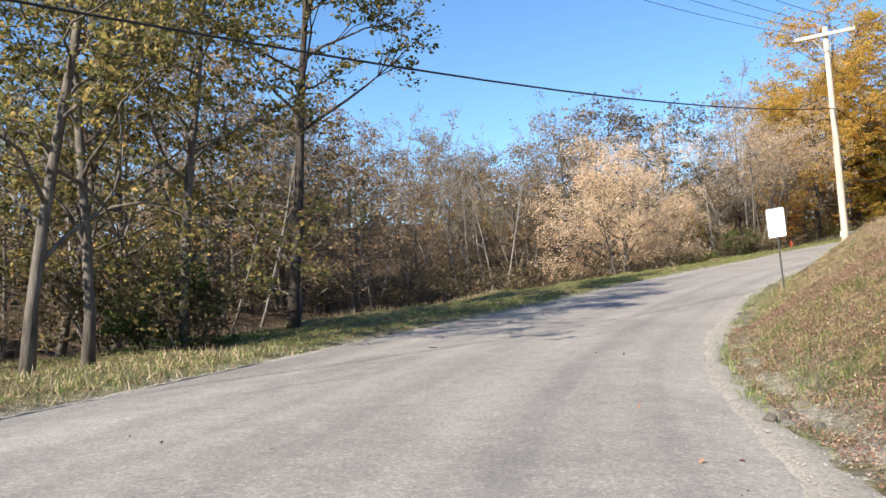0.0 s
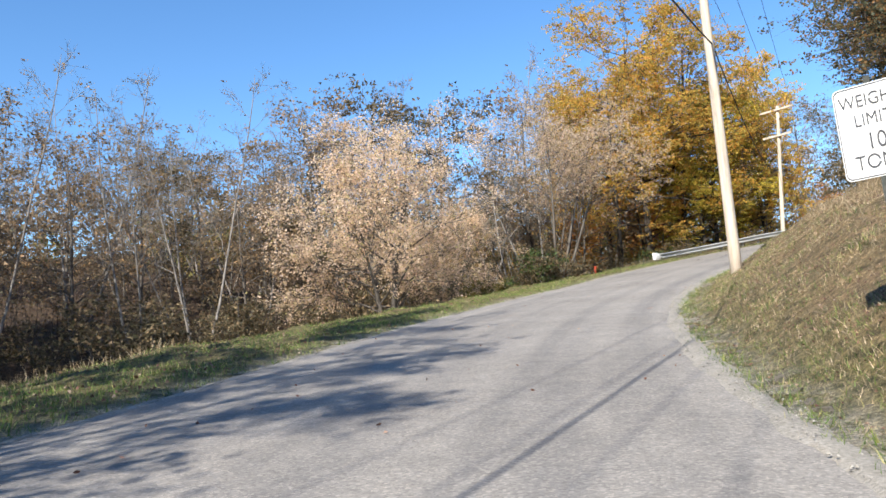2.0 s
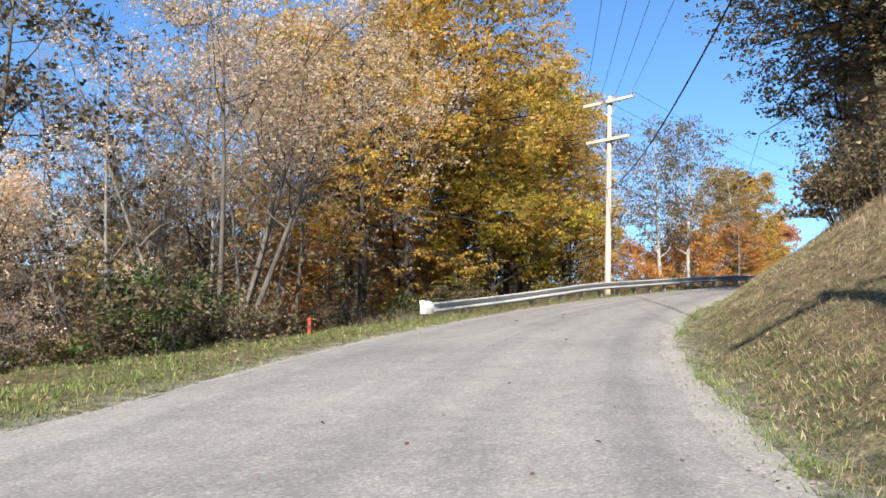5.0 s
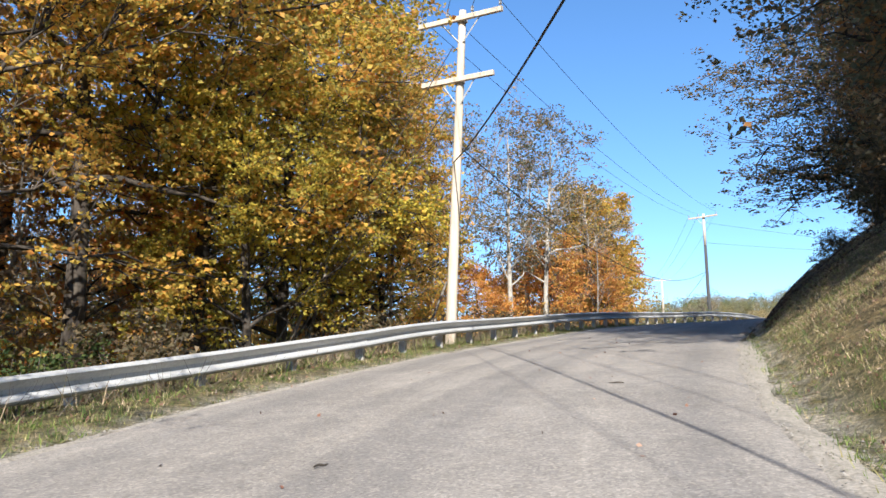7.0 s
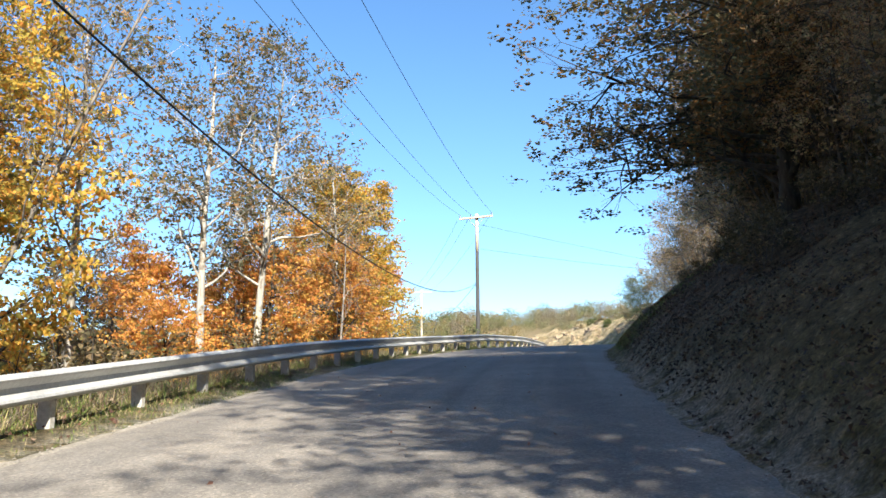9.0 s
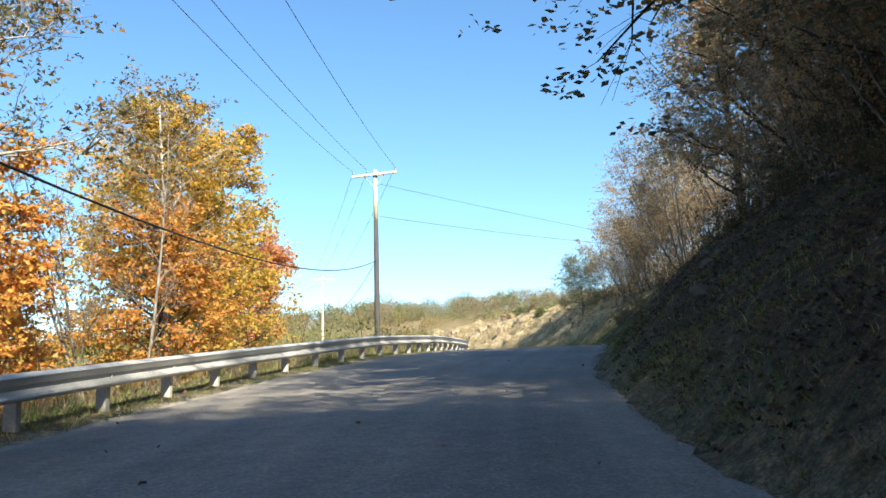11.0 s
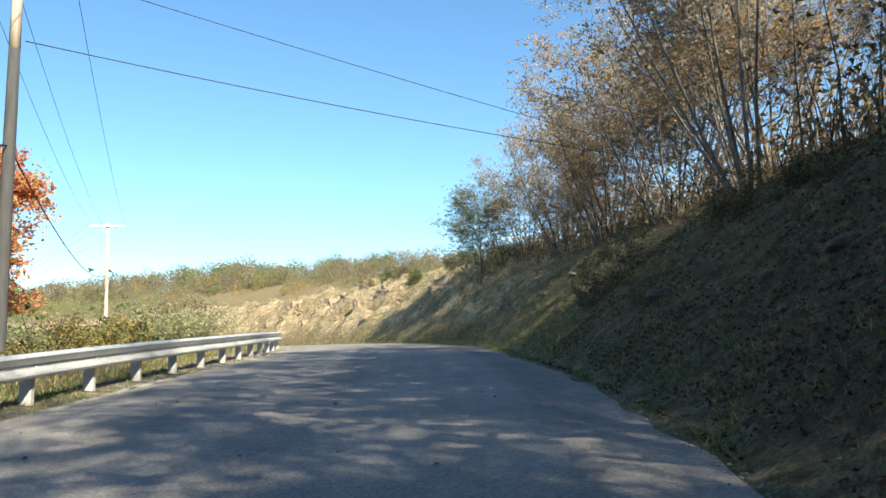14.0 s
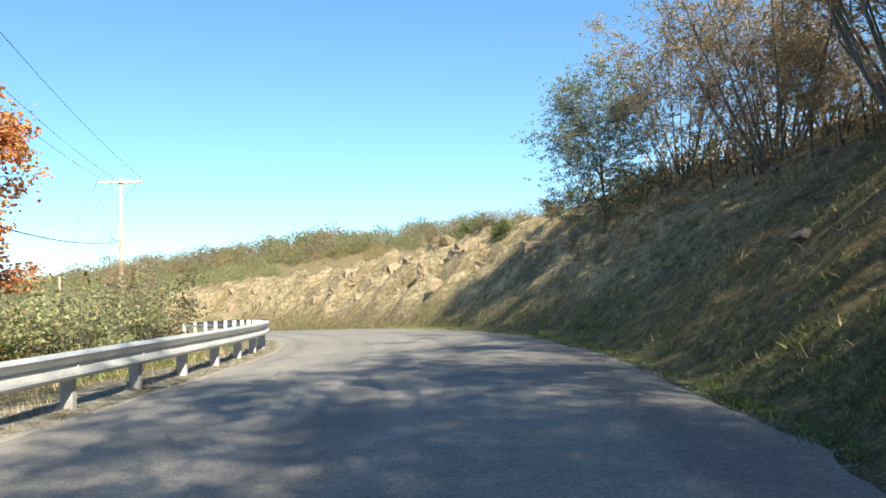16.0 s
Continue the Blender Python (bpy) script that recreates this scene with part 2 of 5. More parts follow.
def asphalt():
    m, n, l, b = mat("worn_asphalt", 0.9)
    uv = n.new("ShaderNodeUVMap")
    sep = n.new("ShaderNodeSeparateXYZ")
    l.new(uv.outputs["UV"], sep.inputs["Vector"])
    patches = ramp(n, l, noise_tex(n, l, 0.35, 4), [(0.3, (0.208, 0.195, 0.183)), (0.7, (0.28, 0.263, 0.247))])
    # wheel tracks along the lane
    mp = n.new("ShaderNodeMapping")
    mp.inputs["Scale"].default_value = (0.9, 0.012, 1)
    l.new(uv.outputs["UV"], mp.inputs["Vector"])
    tn = n.new("ShaderNodeTexNoise")
    tn.inputs["Scale"].default_value, tn.inputs["Detail"].default_value = 1.6, 3
    l.new(mp.outputs["Vector"], tn.inputs["Vector"])
    tracks = ramp(n, l, tn.outputs["Fac"], [(0.35, (0.74, 0.74, 0.75)), (0.6, (1.08, 1.06, 1.03))])
    c = mixc(n, l, 0.8, patches, tracks, "MULTIPLY")
    grit = noise_tex(n, l, 55.0, 3, rough=0.8)
    g = ramp(n, l, grit, [(0.3, (0.6, 0.6, 0.6)), (0.5, (1, 1, 1)), (0.72, (1.5, 1.47, 1.4))])
    c = mixc(n, l, 0.45, c, g, "MULTIPLY")
    vo = n.new("ShaderNodeTexVoronoi")
    vo.inputs["Scale"].default_value = 48.0
    tc = n.new("ShaderNodeTexCoord")
    l.new(tc.outputs["Object"], vo.inputs["Vector"])
    sx = n.new("ShaderNodeSeparateColor")
    l.new(vo.outputs["Color"], sx.inputs["Color"])
    chips = ramp(n, l, sx.outputs["Red"], [(0.0, (0.5, 0.49, 0.48)), (0.25, (0.85, 0.84, 0.83)), (0.75, (1.08, 1.07, 1.05)), (1.0, (1.75, 1.7, 1.6))])
    c = mixc(n, l, 0.5, c, chips, "MULTIPLY")
    mid = noise_tex(n, l, 3.2, 5, rough=0.7)
    c = mixc(n, l, 0.7, c, ramp(n, l, mid, [(0.3, (0.78, 0.78, 0.78)), (0.7, (1.16, 1.14, 1.1))]), "MULTIPLY")
    l.new(c, b.inputs["Base Color"])
    bump(n, l, b, grit, 0.6, 0.01)
    return m


ASPHALT = asphalt()


def ground_mat():
    """Soil: leaf litter in the woods, brown grass on the banks, by a smooth map stored on the sheet. The map also
    paints shade on the right bank.
    """
    m, n, l, b = mat("soil", 0.95)
    f = noise_tex(n, l, 6.0, 6, rough=0.7)
    big = noise_tex(n, l, 0.25, 4)
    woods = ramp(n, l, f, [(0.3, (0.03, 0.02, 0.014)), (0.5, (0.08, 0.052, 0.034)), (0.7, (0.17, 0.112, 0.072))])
    grass = ramp(n, l, f, [(0.3, (0.07, 0.065, 0.025)), (0.55, (0.18, 0.155, 0.07)), (0.75, (0.34, 0.28, 0.16))])
    brown = ramp(n, l, f, [(0.3, (0.14, 0.09, 0.055)), (0.55, (0.27, 0.18, 0.11)), (0.75, (0.4, 0.31, 0.2))])
    a = n.new("ShaderNodeVertexColor")
    a.layer_name = "cover"
    sp = n.new("ShaderNodeSeparateColor")
    l.new(a.outputs["Color"], sp.inputs["Color"])
    c = mixc(n, l, sp.outputs["Red"], woods, grass)
    bf = n.new("ShaderNodeMath")
    bf.operation = "MULTIPLY"
    l.new(sp.outputs["Green"], bf.inputs[0])
    l.new(ramp(n, l, big, [(0.35, (0.4, 0.4, 0.4)), (0.65, (1, 1, 1))]), bf.inputs[1])
    c = mixc(n, l, bf.outputs[0], c, brown)
    stones = noise_tex(n, l, 24.0, 4, rough=0.8)
    gravel = ramp(n, l, stones, [(0.3, (0.2, 0.17, 0.14)), (0.5, (0.36, 0.33, 0.29)), (0.7, (0.58, 0.54, 0.48))])
    gm = n.new("ShaderNodeMath")
    gm.operation = "MULTIPLY"
    l.new(sp.outputs["Blue"], gm.inputs[0])
    l.new(ramp(n, l, noise_tex(n, l, 2.2, 5, rough=0.7), [(0.38, (0, 0, 0)), (0.52, (1, 1, 1))]), gm.inputs[1])
    c = mixc(n, l, gm.outputs[0], c, gravel)
    sand = ramp(n, l, noise_tex(n, l, 1.6, 6, (1, 1, 2.5), rough=0.75), [(0.3, (0.26, 0.2, 0.12)), (0.5, (0.44, 0.35, 0.23)), (0.7, (0.62, 0.53, 0.4))])
    sm = n.new("ShaderNodeMath")
    sm.operation = "MULTIPLY"
    l.new(a.outputs["Alpha"], sm.inputs[0])
    l.new(ramp(n, l, noise_tex(n, l, 0.7, 4), [(0.35, (0.25, 0.25, 0.25)), (0.6, (1, 1, 1))]), sm.inputs[1])
    c = mixc(n, l, sm.outputs[0], c, sand)
    clump = ramp(n, l, noise_tex(n, l, 4.5, 4, rough=0.65), [(0.32, (0.45, 0.48, 0.42)), (0.5, (0.95, 0.95, 0.92)), (0.68, (1.4, 1.32, 1.2))])
    c = mixc(n, l, 0.9, c, clump, "MULTIPLY")
    straw = noise_tex(n, l, 26.0, 5, rough=0.8)
    c = mixc(n, l, 0.85, c, ramp(n, l, straw, [(0.34, (0.35, 0.36, 0.34)), (0.5, (0.95, 0.95, 0.93)), (0.66, (1.9, 1.8, 1.6))]), "MULTIPLY")
    l.new(c, b.inputs["Base Color"])
    both = n.new("ShaderNodeMath")
    both.operation = "MULTIPLY_ADD"
    both.inputs[1].default_value = 0.45
    l.new(straw, both.inputs[0])
    l.new(f, both.inputs[2])
    bump(n, l, b, both.outputs[0], 1.0, 0.12)
    return m


SOIL = ground_mat()

# ---- the road's line: points of its middle lane line, and heights ----
LINE = np.array([
    (-1.0, -60.0, 1.2), (-1.0, -40.0, 1.0), (-0.8, -20.0, 0.85), (0.0, 0.0, 0.75), (0.9, 6.5, 0.80), (2.2, 11.9, 1.0), (4.1, 17.6, 1.33), (7.4, 24.8, 1.9),
    (11.8, 32.3, 2.65), (16.6, 38.8, 3.4), (20.1, 42.7, 3.95), (26.0, 48.3, 4.93), (32.4, 52.75, 5.95), (39.1, 56.1, 6.92), (46.0, 58.9, 7.75), (53.5, 61.5, 8.63),
    (61.1, 63.8, 9.40), (69.1, 65.8, 10.15), (76.8, 67.3, 10.85), (84.1, 68.9, 11.33), (90.9, 71.0, 11.70), (100.0, 74.0, 12.10), (108.6, 77.7, 12.40), (115.5, 82.2, 12.60),
    (122.0, 88.2, 12.75), (128.0, 96.0, 12.85), (132.5, 105.0, 12.95), (136.0, 117.0, 13.05), (139.0, 136.0, 13.15), (141.0, 165.0, 13.15), (142.0, 240.0, 12.35)])


def smooth_line(pts, step=0.5):
    """Catmull-Rom through the points, at even steps."""
    p = np.vstack([2 * pts[0] - pts[1], pts, 2 * pts[-1] - pts[-2]])
    out = []
    for i in range(1, len(p) - 2):
        a, b, c, d = p[i - 1:i + 3]
        u = np.linspace(0, 1, 24, endpoint=False)[:, None]
        out.append(0.5 * (2 * b + (c - a) * u + (2 * a - 5 * b + 4 * c - d) * u**2 + (3 * b - a - 3 * c + d) * u**3))
    q = np.vstack(out + [pts[-1:]])
    s = np.r_[0, np.cumsum(np.hypot(*np.diff(q[:, :2], axis=0).T))]
    t = np.arange(0, s[-1], step)
    return np.stack([np.interp(t, s, q[:, k]) for k in range(3)], 1)


CL = smooth_line(LINE)
TAN = np.gradient(CL[:, :2], axis=0)
TAN /= np.linalg.norm(TAN, axis=1)[:, None]
NRM = np.stack([TAN[:, 1], -TAN[:, 0]], 1)
S_ALL = np.arange(len(CL)) * 0.5
S0 = float(S_ALL[np.argmin(np.hypot(CL[:, 0], CL[:, 1]))])  # where the walk begins


def along(s, lat):
    """Place beside the road: s metres after the walk's start, lat metres to the right."""
    k = (np.asarray(s, float) + S0) / 0.5
    at = lambda a: np.interp(k, np.arange(len(CL)), a)
    return np.stack([at(CL[:, 0]) + at(NRM[:, 0]) * lat, at(CL[:, 1]) + at(NRM[:, 1]) * lat], -1)


def edge_left(s):
    return np.interp(s, [-60, 0, 12, 25, 40, 62, 75, 85, 95, 105, 118, 130, 145, 160, 200], [-6.5, -6.4, -5.6, -4.5, -4.3, -4.2, -4.1, -4.4, -4.9, -5.3, -5.0, -4.4, -3.7, -3.5, -3.5])


def edge_right(s):
    return np.interp(s, [-60, -6, 0, 5, 12, 20, 30, 50, 70, 90, 100, 115, 125, 140, 160, 200], [5.0, 3.2, 2.0, 1.6, 1.5, 1.7, 1.5, 1.4, 1.8, 1.45, 1.15, 1.5, 2.0, 2.3, 2.4, 2.4])


def road_z(s):
    return np.interp(np.asarray(s) + S0, S_ALL, CL[:, 2])


def nearest(x, y):
    """s and lat of the nearest point of the road's line."""
    best = np.full(x.shape, 1e18)
    idx = np.zeros(x.shape, int)
    for i in range(0, len(CL), 4):
        d = (x - CL[i, 0])**2 + (y - CL[i, 1])**2
        m = d < best
        best[m], idx[m] = d[m], i
    vx, vy = x - CL[idx, 0], y - CL[idx, 1]
    ds = vx * TAN[idx, 0] + vy * TAN[idx, 1]
    ds = np.where((idx == 0) | (idx >= len(CL) - 4), 0, ds)
    side = np.where(vx * NRM[idx, 0] + vy * NRM[idx, 1] >= 0, 1, -1)
    lat = np.where(np.abs(ds) < 3, vx * NRM[idx, 0] + vy * NRM[idx, 1], side * np.sqrt(best))
    return idx * 0.5 - S0 + np.clip(ds, -2, 2), lat


def sstep(x, a, b):
    t = np.clip((x - a) / (b - a), 0, 1)
    return t * t * (3 - 2 * t)


def wobble(x, y, scale, seed=0.0):
    """Cheap smooth unevenness."""
    return (np.sin(x / scale + 1.7 + seed) * np.cos(y / scale * 1.13 + seed) + 0.6 * np.sin(x / scale * 2.3 + y / scale * 1.7 + 0.4 + seed)
            + 0.4 * np.cos(x / scale * 4.1 - y / scale * 3.3 + seed * 2))


def height(x, y):
    x, y = np.asarray(x, float), np.asarray(y, float)
    s, lat = nearest(x, y)
    z = road_z(s)
    u = lat - edge_right(s)     # past the right edge
    w = edge_left(s) - lat      # past the left edge
    # right bank: cut slope, then the hill
    top = np.interp(s, [-60, -10, 0, 15, 30, 45, 60, 75, 90, 110, 130, 145, 160, 175, 190, 220], [2, 3, 4.5, 4.6, 3.3, 2.8, 3.8, 5.0, 5.0, 4.4, 4.2, 4.4, 4.2, 3.6, 3, 2])
    steep = np.interp(s, [-60, 0, 20, 40, 60, 80, 100, 130, 145, 160, 180], [0.5, 0.6, 0.65, 0.68, 0.64, 0.62, 0.66, 0.9, 0.95, 1.1, 1.1])
    toe = np.interp(s, [-60, 0, 20, 40, 55, 75, 90, 110, 150, 160], [0.6, 0.5, 0.5, 0.6, 0.6, 0.3, 0.15, 0.2, 0.6, 0.8])
    foot = np.interp(s, [60, 72, 80, 104, 118], [0, 0.3, 0.75, 0.65, 0])
    rise = np.maximum(u - toe, 0) * steep + foot * (1 - np.exp(-np.maximum(u - toe, 0) / 0.8))
    soft = 1.0
    bank = -soft * np.logaddexp(-rise / soft, -top / soft) + soft * np.log(1 + np.exp(-top / soft)) * 1.0
    bank = np.maximum(bank, 0) * (u > 0)
    beyond = np.maximum(u - toe - top / steep, 0)
    hill = np.interp(s, [-60, 60, 110, 135, 160, 200], [0.25, 0.2, 0.18, 0.03, 0.06, 0.1]) * beyond
    hill = 38 * np.tanh(hill / 38)
    right = bank + hill + 0.10 * wobble(x, y, 1.3) * sstep(u, 0.3, 2.5) + 0.09 * wobble(x, y, 0.75, 6.0) * sstep(u, 0.5, 1.8) * sstep(s, 74, 84) + 0.12 * wobble(x, y, 3.1, 2.0) * sstep(u, 1, 4) - 0.03
    ledge = sstep(s, 136, 148) * sstep(u, 1.2, 2.6) * (1 - sstep(u, 5.5, 8))
    right = right + ledge * (0.22 * wobble(x * 1.3, y, 0.5, 1.0) + 0.3 * np.abs(wobble(x, y, 1.2, 4.0)))
    # left: verge, fall, wooded floor and the hillside beyond
    verge = np.interp(s, [-60, 0, 15, 30, 45, 55, 65, 75, 100, 130, 160, 200], [1.0, 4.0, 8.0, 7.5, 4.2, 3.4, 2.6, 1.5, 1.4, 2.2, 2.5, 2.5])
    drop = np.interp(s, [-60, 0, 25, 45, 60, 80, 110, 130, 150, 170, 200], [0.8, 0.8, 0.8, 1.0, 1.5, 2.5, 3, 2, 1.2, 1.0, 1.0])
    far = np.interp(s, [-60, 0, 40, 70, 90, 110, 125, 200], [0.7, 0.7, 0.45, 0.6, 0.45, 0.1, 0, 0])
    left = -0.05 * np.minimum(w, 12) + 0.1 * sstep(w, 0.2, 0.7) - drop * sstep(w, verge, verge + 2.2 * drop + 1.5) + 16 * far * np.tanh(np.maximum(w - 16, 0) * 0.04)
    left = left + 0.07 * wobble(x, y, 1.1, 1.0) * sstep(w, 0.6, 3) + 0.2 * wobble(x, y, 4.0, 3.0) * sstep(w, 4, 9) - 0.03
    out = z + np.where(u > 0, right, np.where(w > 0, left, -0.07))
    # the far hills beyond the bend, by bearing from the camera's last place, shaped to fit its view
    dx, dy = x - 91.0, y - 71.0
    r = np.hypot(dx, dy)
    bear = np.degrees(np.arctan2(dx, dy))
    climb = np.interp(bear, [25, 36, 44, 50, 58, 68, 76, 88, 110], [0.0, 2.1, 3.2, 4.3, 5.3, 6.0, 6.7, 6.7, 0.0])
    reach = np.interp(bear, [40, 52, 60, 70, 90], [420.0, 330.0, 230.0, 165.0, 120.0])
    hills = 12.55 + np.tan(np.radians(climb)) * np.minimum(r, reach) * sstep(r, 0.25 * reach, reach) + 0.6 * wobble(x, y, 14.0, 5.0) * sstep(r, 60, 120)
    away = sstep(np.where(lat > 0, u, w), 9, 22) * sstep(r, 34, 60) * sstep(bear, 25, 40) * (1 - sstep(bear, 95, 112))
    return out + away * (np.maximum(hills, np.where(lat > 0, out, 0)) - out)


def ground_at(x, y):
    return float(height(np.array([x]), np.array([y]))[0])


def mesh_of(name, verts, faces, material=None, smooth=False):
    me = bpy.data.meshes.new(name)
    me.from_pydata([tuple(v) for v in np.asarray(verts, float).tolist()], [], faces if isinstance(faces, list) else faces.tolist())
    if material:
        me.materials.append(material)
    if smooth:
        me.shade_smooth()
    me.update()
    return me


def part(name, data, material, parent, label="", smooth=False):
    """Links a bmesh, a (verts, faces) pair or a mesh as one object under parent."""
    if isinstance(data, bmesh.types.BMesh):
        me = bpy.data.meshes.new(name)
        data.to_mesh(me)
        data.free()
        me.materials.append(material)
        if smooth:
            me.shade_smooth()
    elif isinstance(data, tuple):
        me = mesh_of(name, data[0], data[1], material, smooth)
    else:
        me = data
    ob = new(name, me)
    ob.parent = parent
    if label:
        tagged(ob, label)
    return ob


def empty(name, x, y, z, label, category, group="", turn=0.0):
    e = new(name)
    e.empty_display_size = 0.2
    e.location = (x, y, z)
    e.rotation_euler = (0, 0, turn)
    return tagged(e, label, category, group)


# ---- ground: one sheet to the horizon ----
def axis(lo, hi, fine, reach):
    a = list(np.arange(lo, hi, fine))
    k, g = hi, fine
    while k < reach:
        a.append(k)
        g *= 1.25
        k += g
    k, g = lo, fine
    while k > -reach:
        g *= 1.25
        k -= g
        a.insert(0, k)
    return np.array(a)


gx, gy = axis(-16, 150, 0.45, 1400), axis(-12, 118, 0.45, 1400)
GX, GY = np.meshgrid(gx, gy)
GZ = height(GX.ravel(), GY.ravel()).reshape(GX.shape)
dist_out = np.maximum(np.maximum(-60 - GX, GX - 330), np.maximum(-60 - GY, GY - 330)).clip(0)
GZ = GZ * np.exp(-dist_out / 500) + 8 * (1 - np.exp(-dist_out / 500))
nx, ny = len(gx), len(gy)
ii = np.arange(nx * ny).reshape(ny, nx)
quads = np.stack([ii[:-1, :-1], ii[:-1, 1:], ii[1:, 1:], ii[1:, :-1]], -1).reshape(-1, 4)
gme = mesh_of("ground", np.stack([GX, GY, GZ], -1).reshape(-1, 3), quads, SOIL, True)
gs, gl = nearest(GX.ravel(), GY.ravel())
gu, gw = gl - edge_right(gs), edge_left(gs) - gl
grassy = np.clip(sstep(gu, -1, 0.5) * (1 - 0.75 * sstep(gu, 9, 14)) + (gw > 0) * (1 - sstep(gw, 5, 9) * (gs < 95)), 0, 1)
far_field = sstep(gs, 120, 145)
grassy = np.maximum(grassy, far_field)
# leaf mould on the right bank, with the trees' shade put into its tone
wooded_shade = sstep(gs, 74, 90) * (1 - sstep(gs, 110, 130)) * sstep(gu, 0.1, 0.9)
grassy = grassy * (1 - 0.95 * wooded_shade)
brownish = np.clip(sstep(gu, 0.4, 2.0) * (0.95 - 0.3 * sstep(gs, 50, 70)) * (1 - 0.95 * wooded_shade), 0, 1)
grassy = grassy * (1 - 0.6 * (gw > 0.3) * sstep(gs, 62, 72))
stony = np.clip((gu > -1) * (1 - sstep(gu, 0.15, 0.75)) * (1 - 0.8 * sstep(gs, 80, 95)) + (gw > -1) * (1 - sstep(gw, 0.1, 0.6)), 0, 1)
stony = np.maximum(stony, (gu > -1) * (1 - sstep(gu, 0.5, 1.1)) * (1 - sstep(gs, 10, 18)))
stony = np.maximum(stony, (gw > -1) * (1 - sstep(gw, 0.8, 2.0)) * sstep(gs, 126, 134))
sandy = sstep(gs, 134, 146) * sstep(gu, 0.8, 2.2) * (1 - 0.8 * sstep(gu, 6, 11))
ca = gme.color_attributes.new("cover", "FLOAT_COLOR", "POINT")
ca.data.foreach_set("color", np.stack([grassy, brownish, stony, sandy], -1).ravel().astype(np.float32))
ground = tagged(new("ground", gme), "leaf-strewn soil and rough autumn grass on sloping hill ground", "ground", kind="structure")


# ---- road ----
def strip(s0, s1, ds, lats, lift, ragged=0.0, seed=1):
    """A band along the road with the given cross lines (functions of s)."""
    rng = np.random.default_rng(seed)
    s = np.arange(s0, s1, ds)
    rows = []
    for k, f in enumerate(lats):
        la = f(s)
        if ragged and k in (0, len(lats) - 1):
            jag = np.convolve(rng.normal(0, ragged, len(s)), [0.25, 0.5, 0.25], "same")
            la = la + jag + ragged * 0.8 * np.sin(s * 1.3 + k) * np.sin(s * 0.37)
        xy = along(s, la)
        rows.append(np.column_stack([xy, road_z(s) + lift(k)]))
    v = np.stack(rows, 1)
    n, m = v.shape[:2]
    i = np.arange(n * m).reshape(n, m)
    f = np.stack([i[:-1, :-1], i[:-1, 1:], i[1:, 1:], i[1:, :-1]], -1).reshape(-1, 4)
    uv = np.stack([np.broadcast_to(np.arange(m), (n, m)), np.broadcast_to(s[:, None], (n, m))], -1)
    return v.reshape(-1, 3), f, uv.reshape(-1, 2)


N_CROSS = 11
cross = [(lambda s, k=k: edge_left(s) + (edge_right(s) - edge_left(s)) * k / (N_CROSS - 1)) for k in range(N_CROSS)]
rv, rf, ruv = strip(-62, 205, 0.3, cross, lambda k: 0.0 if 0 < k < N_CROSS - 1 else -0.03, 0.07)
rme = mesh_of("road", rv, rf, ASPHALT, True)
uvl = rme.uv_layers.new(name="UVMap")
loops = np.zeros(len(rme.loops), int)
rme.loops.foreach_get("vertex_index", loops)
uvl.data.foreach_set("uv", (ruv[loops] * [0.6, 1.0]).ravel().astype(np.float32))
road = tagged(new("road", rme), "worn light grey asphalt country road without markings", "road", kind="structure")


def shoulder(side, s0, s1, seed):
    """Loose gravel that fades over the road's edge into the ground."""
    base = edge_right if side > 0 else edge_left
    wide = lambda s: 0.95 + 0.35 * np.sin(s * 0.9 + seed) * np.sin(s * 0.31) + 0.16 * np.sin(s * 3.7 + seed)
    offs, lifts = (-0.2, -0.08, 0.04, 0.18, 0.34), (-0.045, -0.012, -0.014, -0.03, -0.1)
    lats = [(lambda s, o=o: base(s) + side * o * wide(s) * (1.0 if side > 0 else 0.5)) for o in offs]
    v, f, _ = strip(s0, s1, 0.22, lats, lambda k: lifts[k], 0.06, seed)
    v[:, 2] += 0.006 * wobble(v[:, 0], v[:, 1], 0.16, seed)
    f = f if side > 0 else f[:, ::-1]
    tagged(new("shoulder", mesh_of("shoulder", v, f, SHOULDER_MAT, True)), "pale sandy gravel along the edge of the asphalt", "road edge", kind="structure")


shoulder(1, -10, 73, 3)
shoulder(-1, 4, 165, 5)

# ---- small mesh makers ----
def tube(points, radii, sides=6, caps=True):
    """Verts and faces of a tapered tube along points."""
    p = np.asarray(points, float)
    r = np.asarray(radii, float)
    t = np.gradient(p, axis=0)
    t /= np.linalg.norm(t, axis=1)[:, None] + 1e-9
    ref = np.array([1.0, 0.0, 0.0]) if abs(t[0][0]) < 0.8 else np.array([0.0, 1.0, 0.0])
    a = np.cross(t, ref)
    a /= np.linalg.norm(a, axis=1)[:, None] + 1e-9
    b = np.cross(t, a)
    ang = np.arange(sides) * 2 * np.pi / sides
    v = p[:, None] + r[:, None, None] * (np.cos(ang)[None, :, None] * a[:, None] + np.sin(ang)[None, :, None] * b[:, None])
    n = len(p)
    i = np.arange(n * sides).reshape(n, sides)
    j = np.roll(i, -1, 1)
    f = np.stack([i[:-1], j[:-1], j[1:], i[1:]], -1).reshape(-1, 4).tolist()
    if caps:
        f += [i[0][::-1].tolist(), i[-1].tolist()]
    return v.reshape(-1, 3), f


def join(pieces):
    vs, fs, o = [], [], 0
    for v, f in pieces:
        v = np.asarray(v, float)
        vs.append(v)
        fs += [[k + o for k in q] for q in f]
        o += len(v)
    return np.vstack(vs), fs


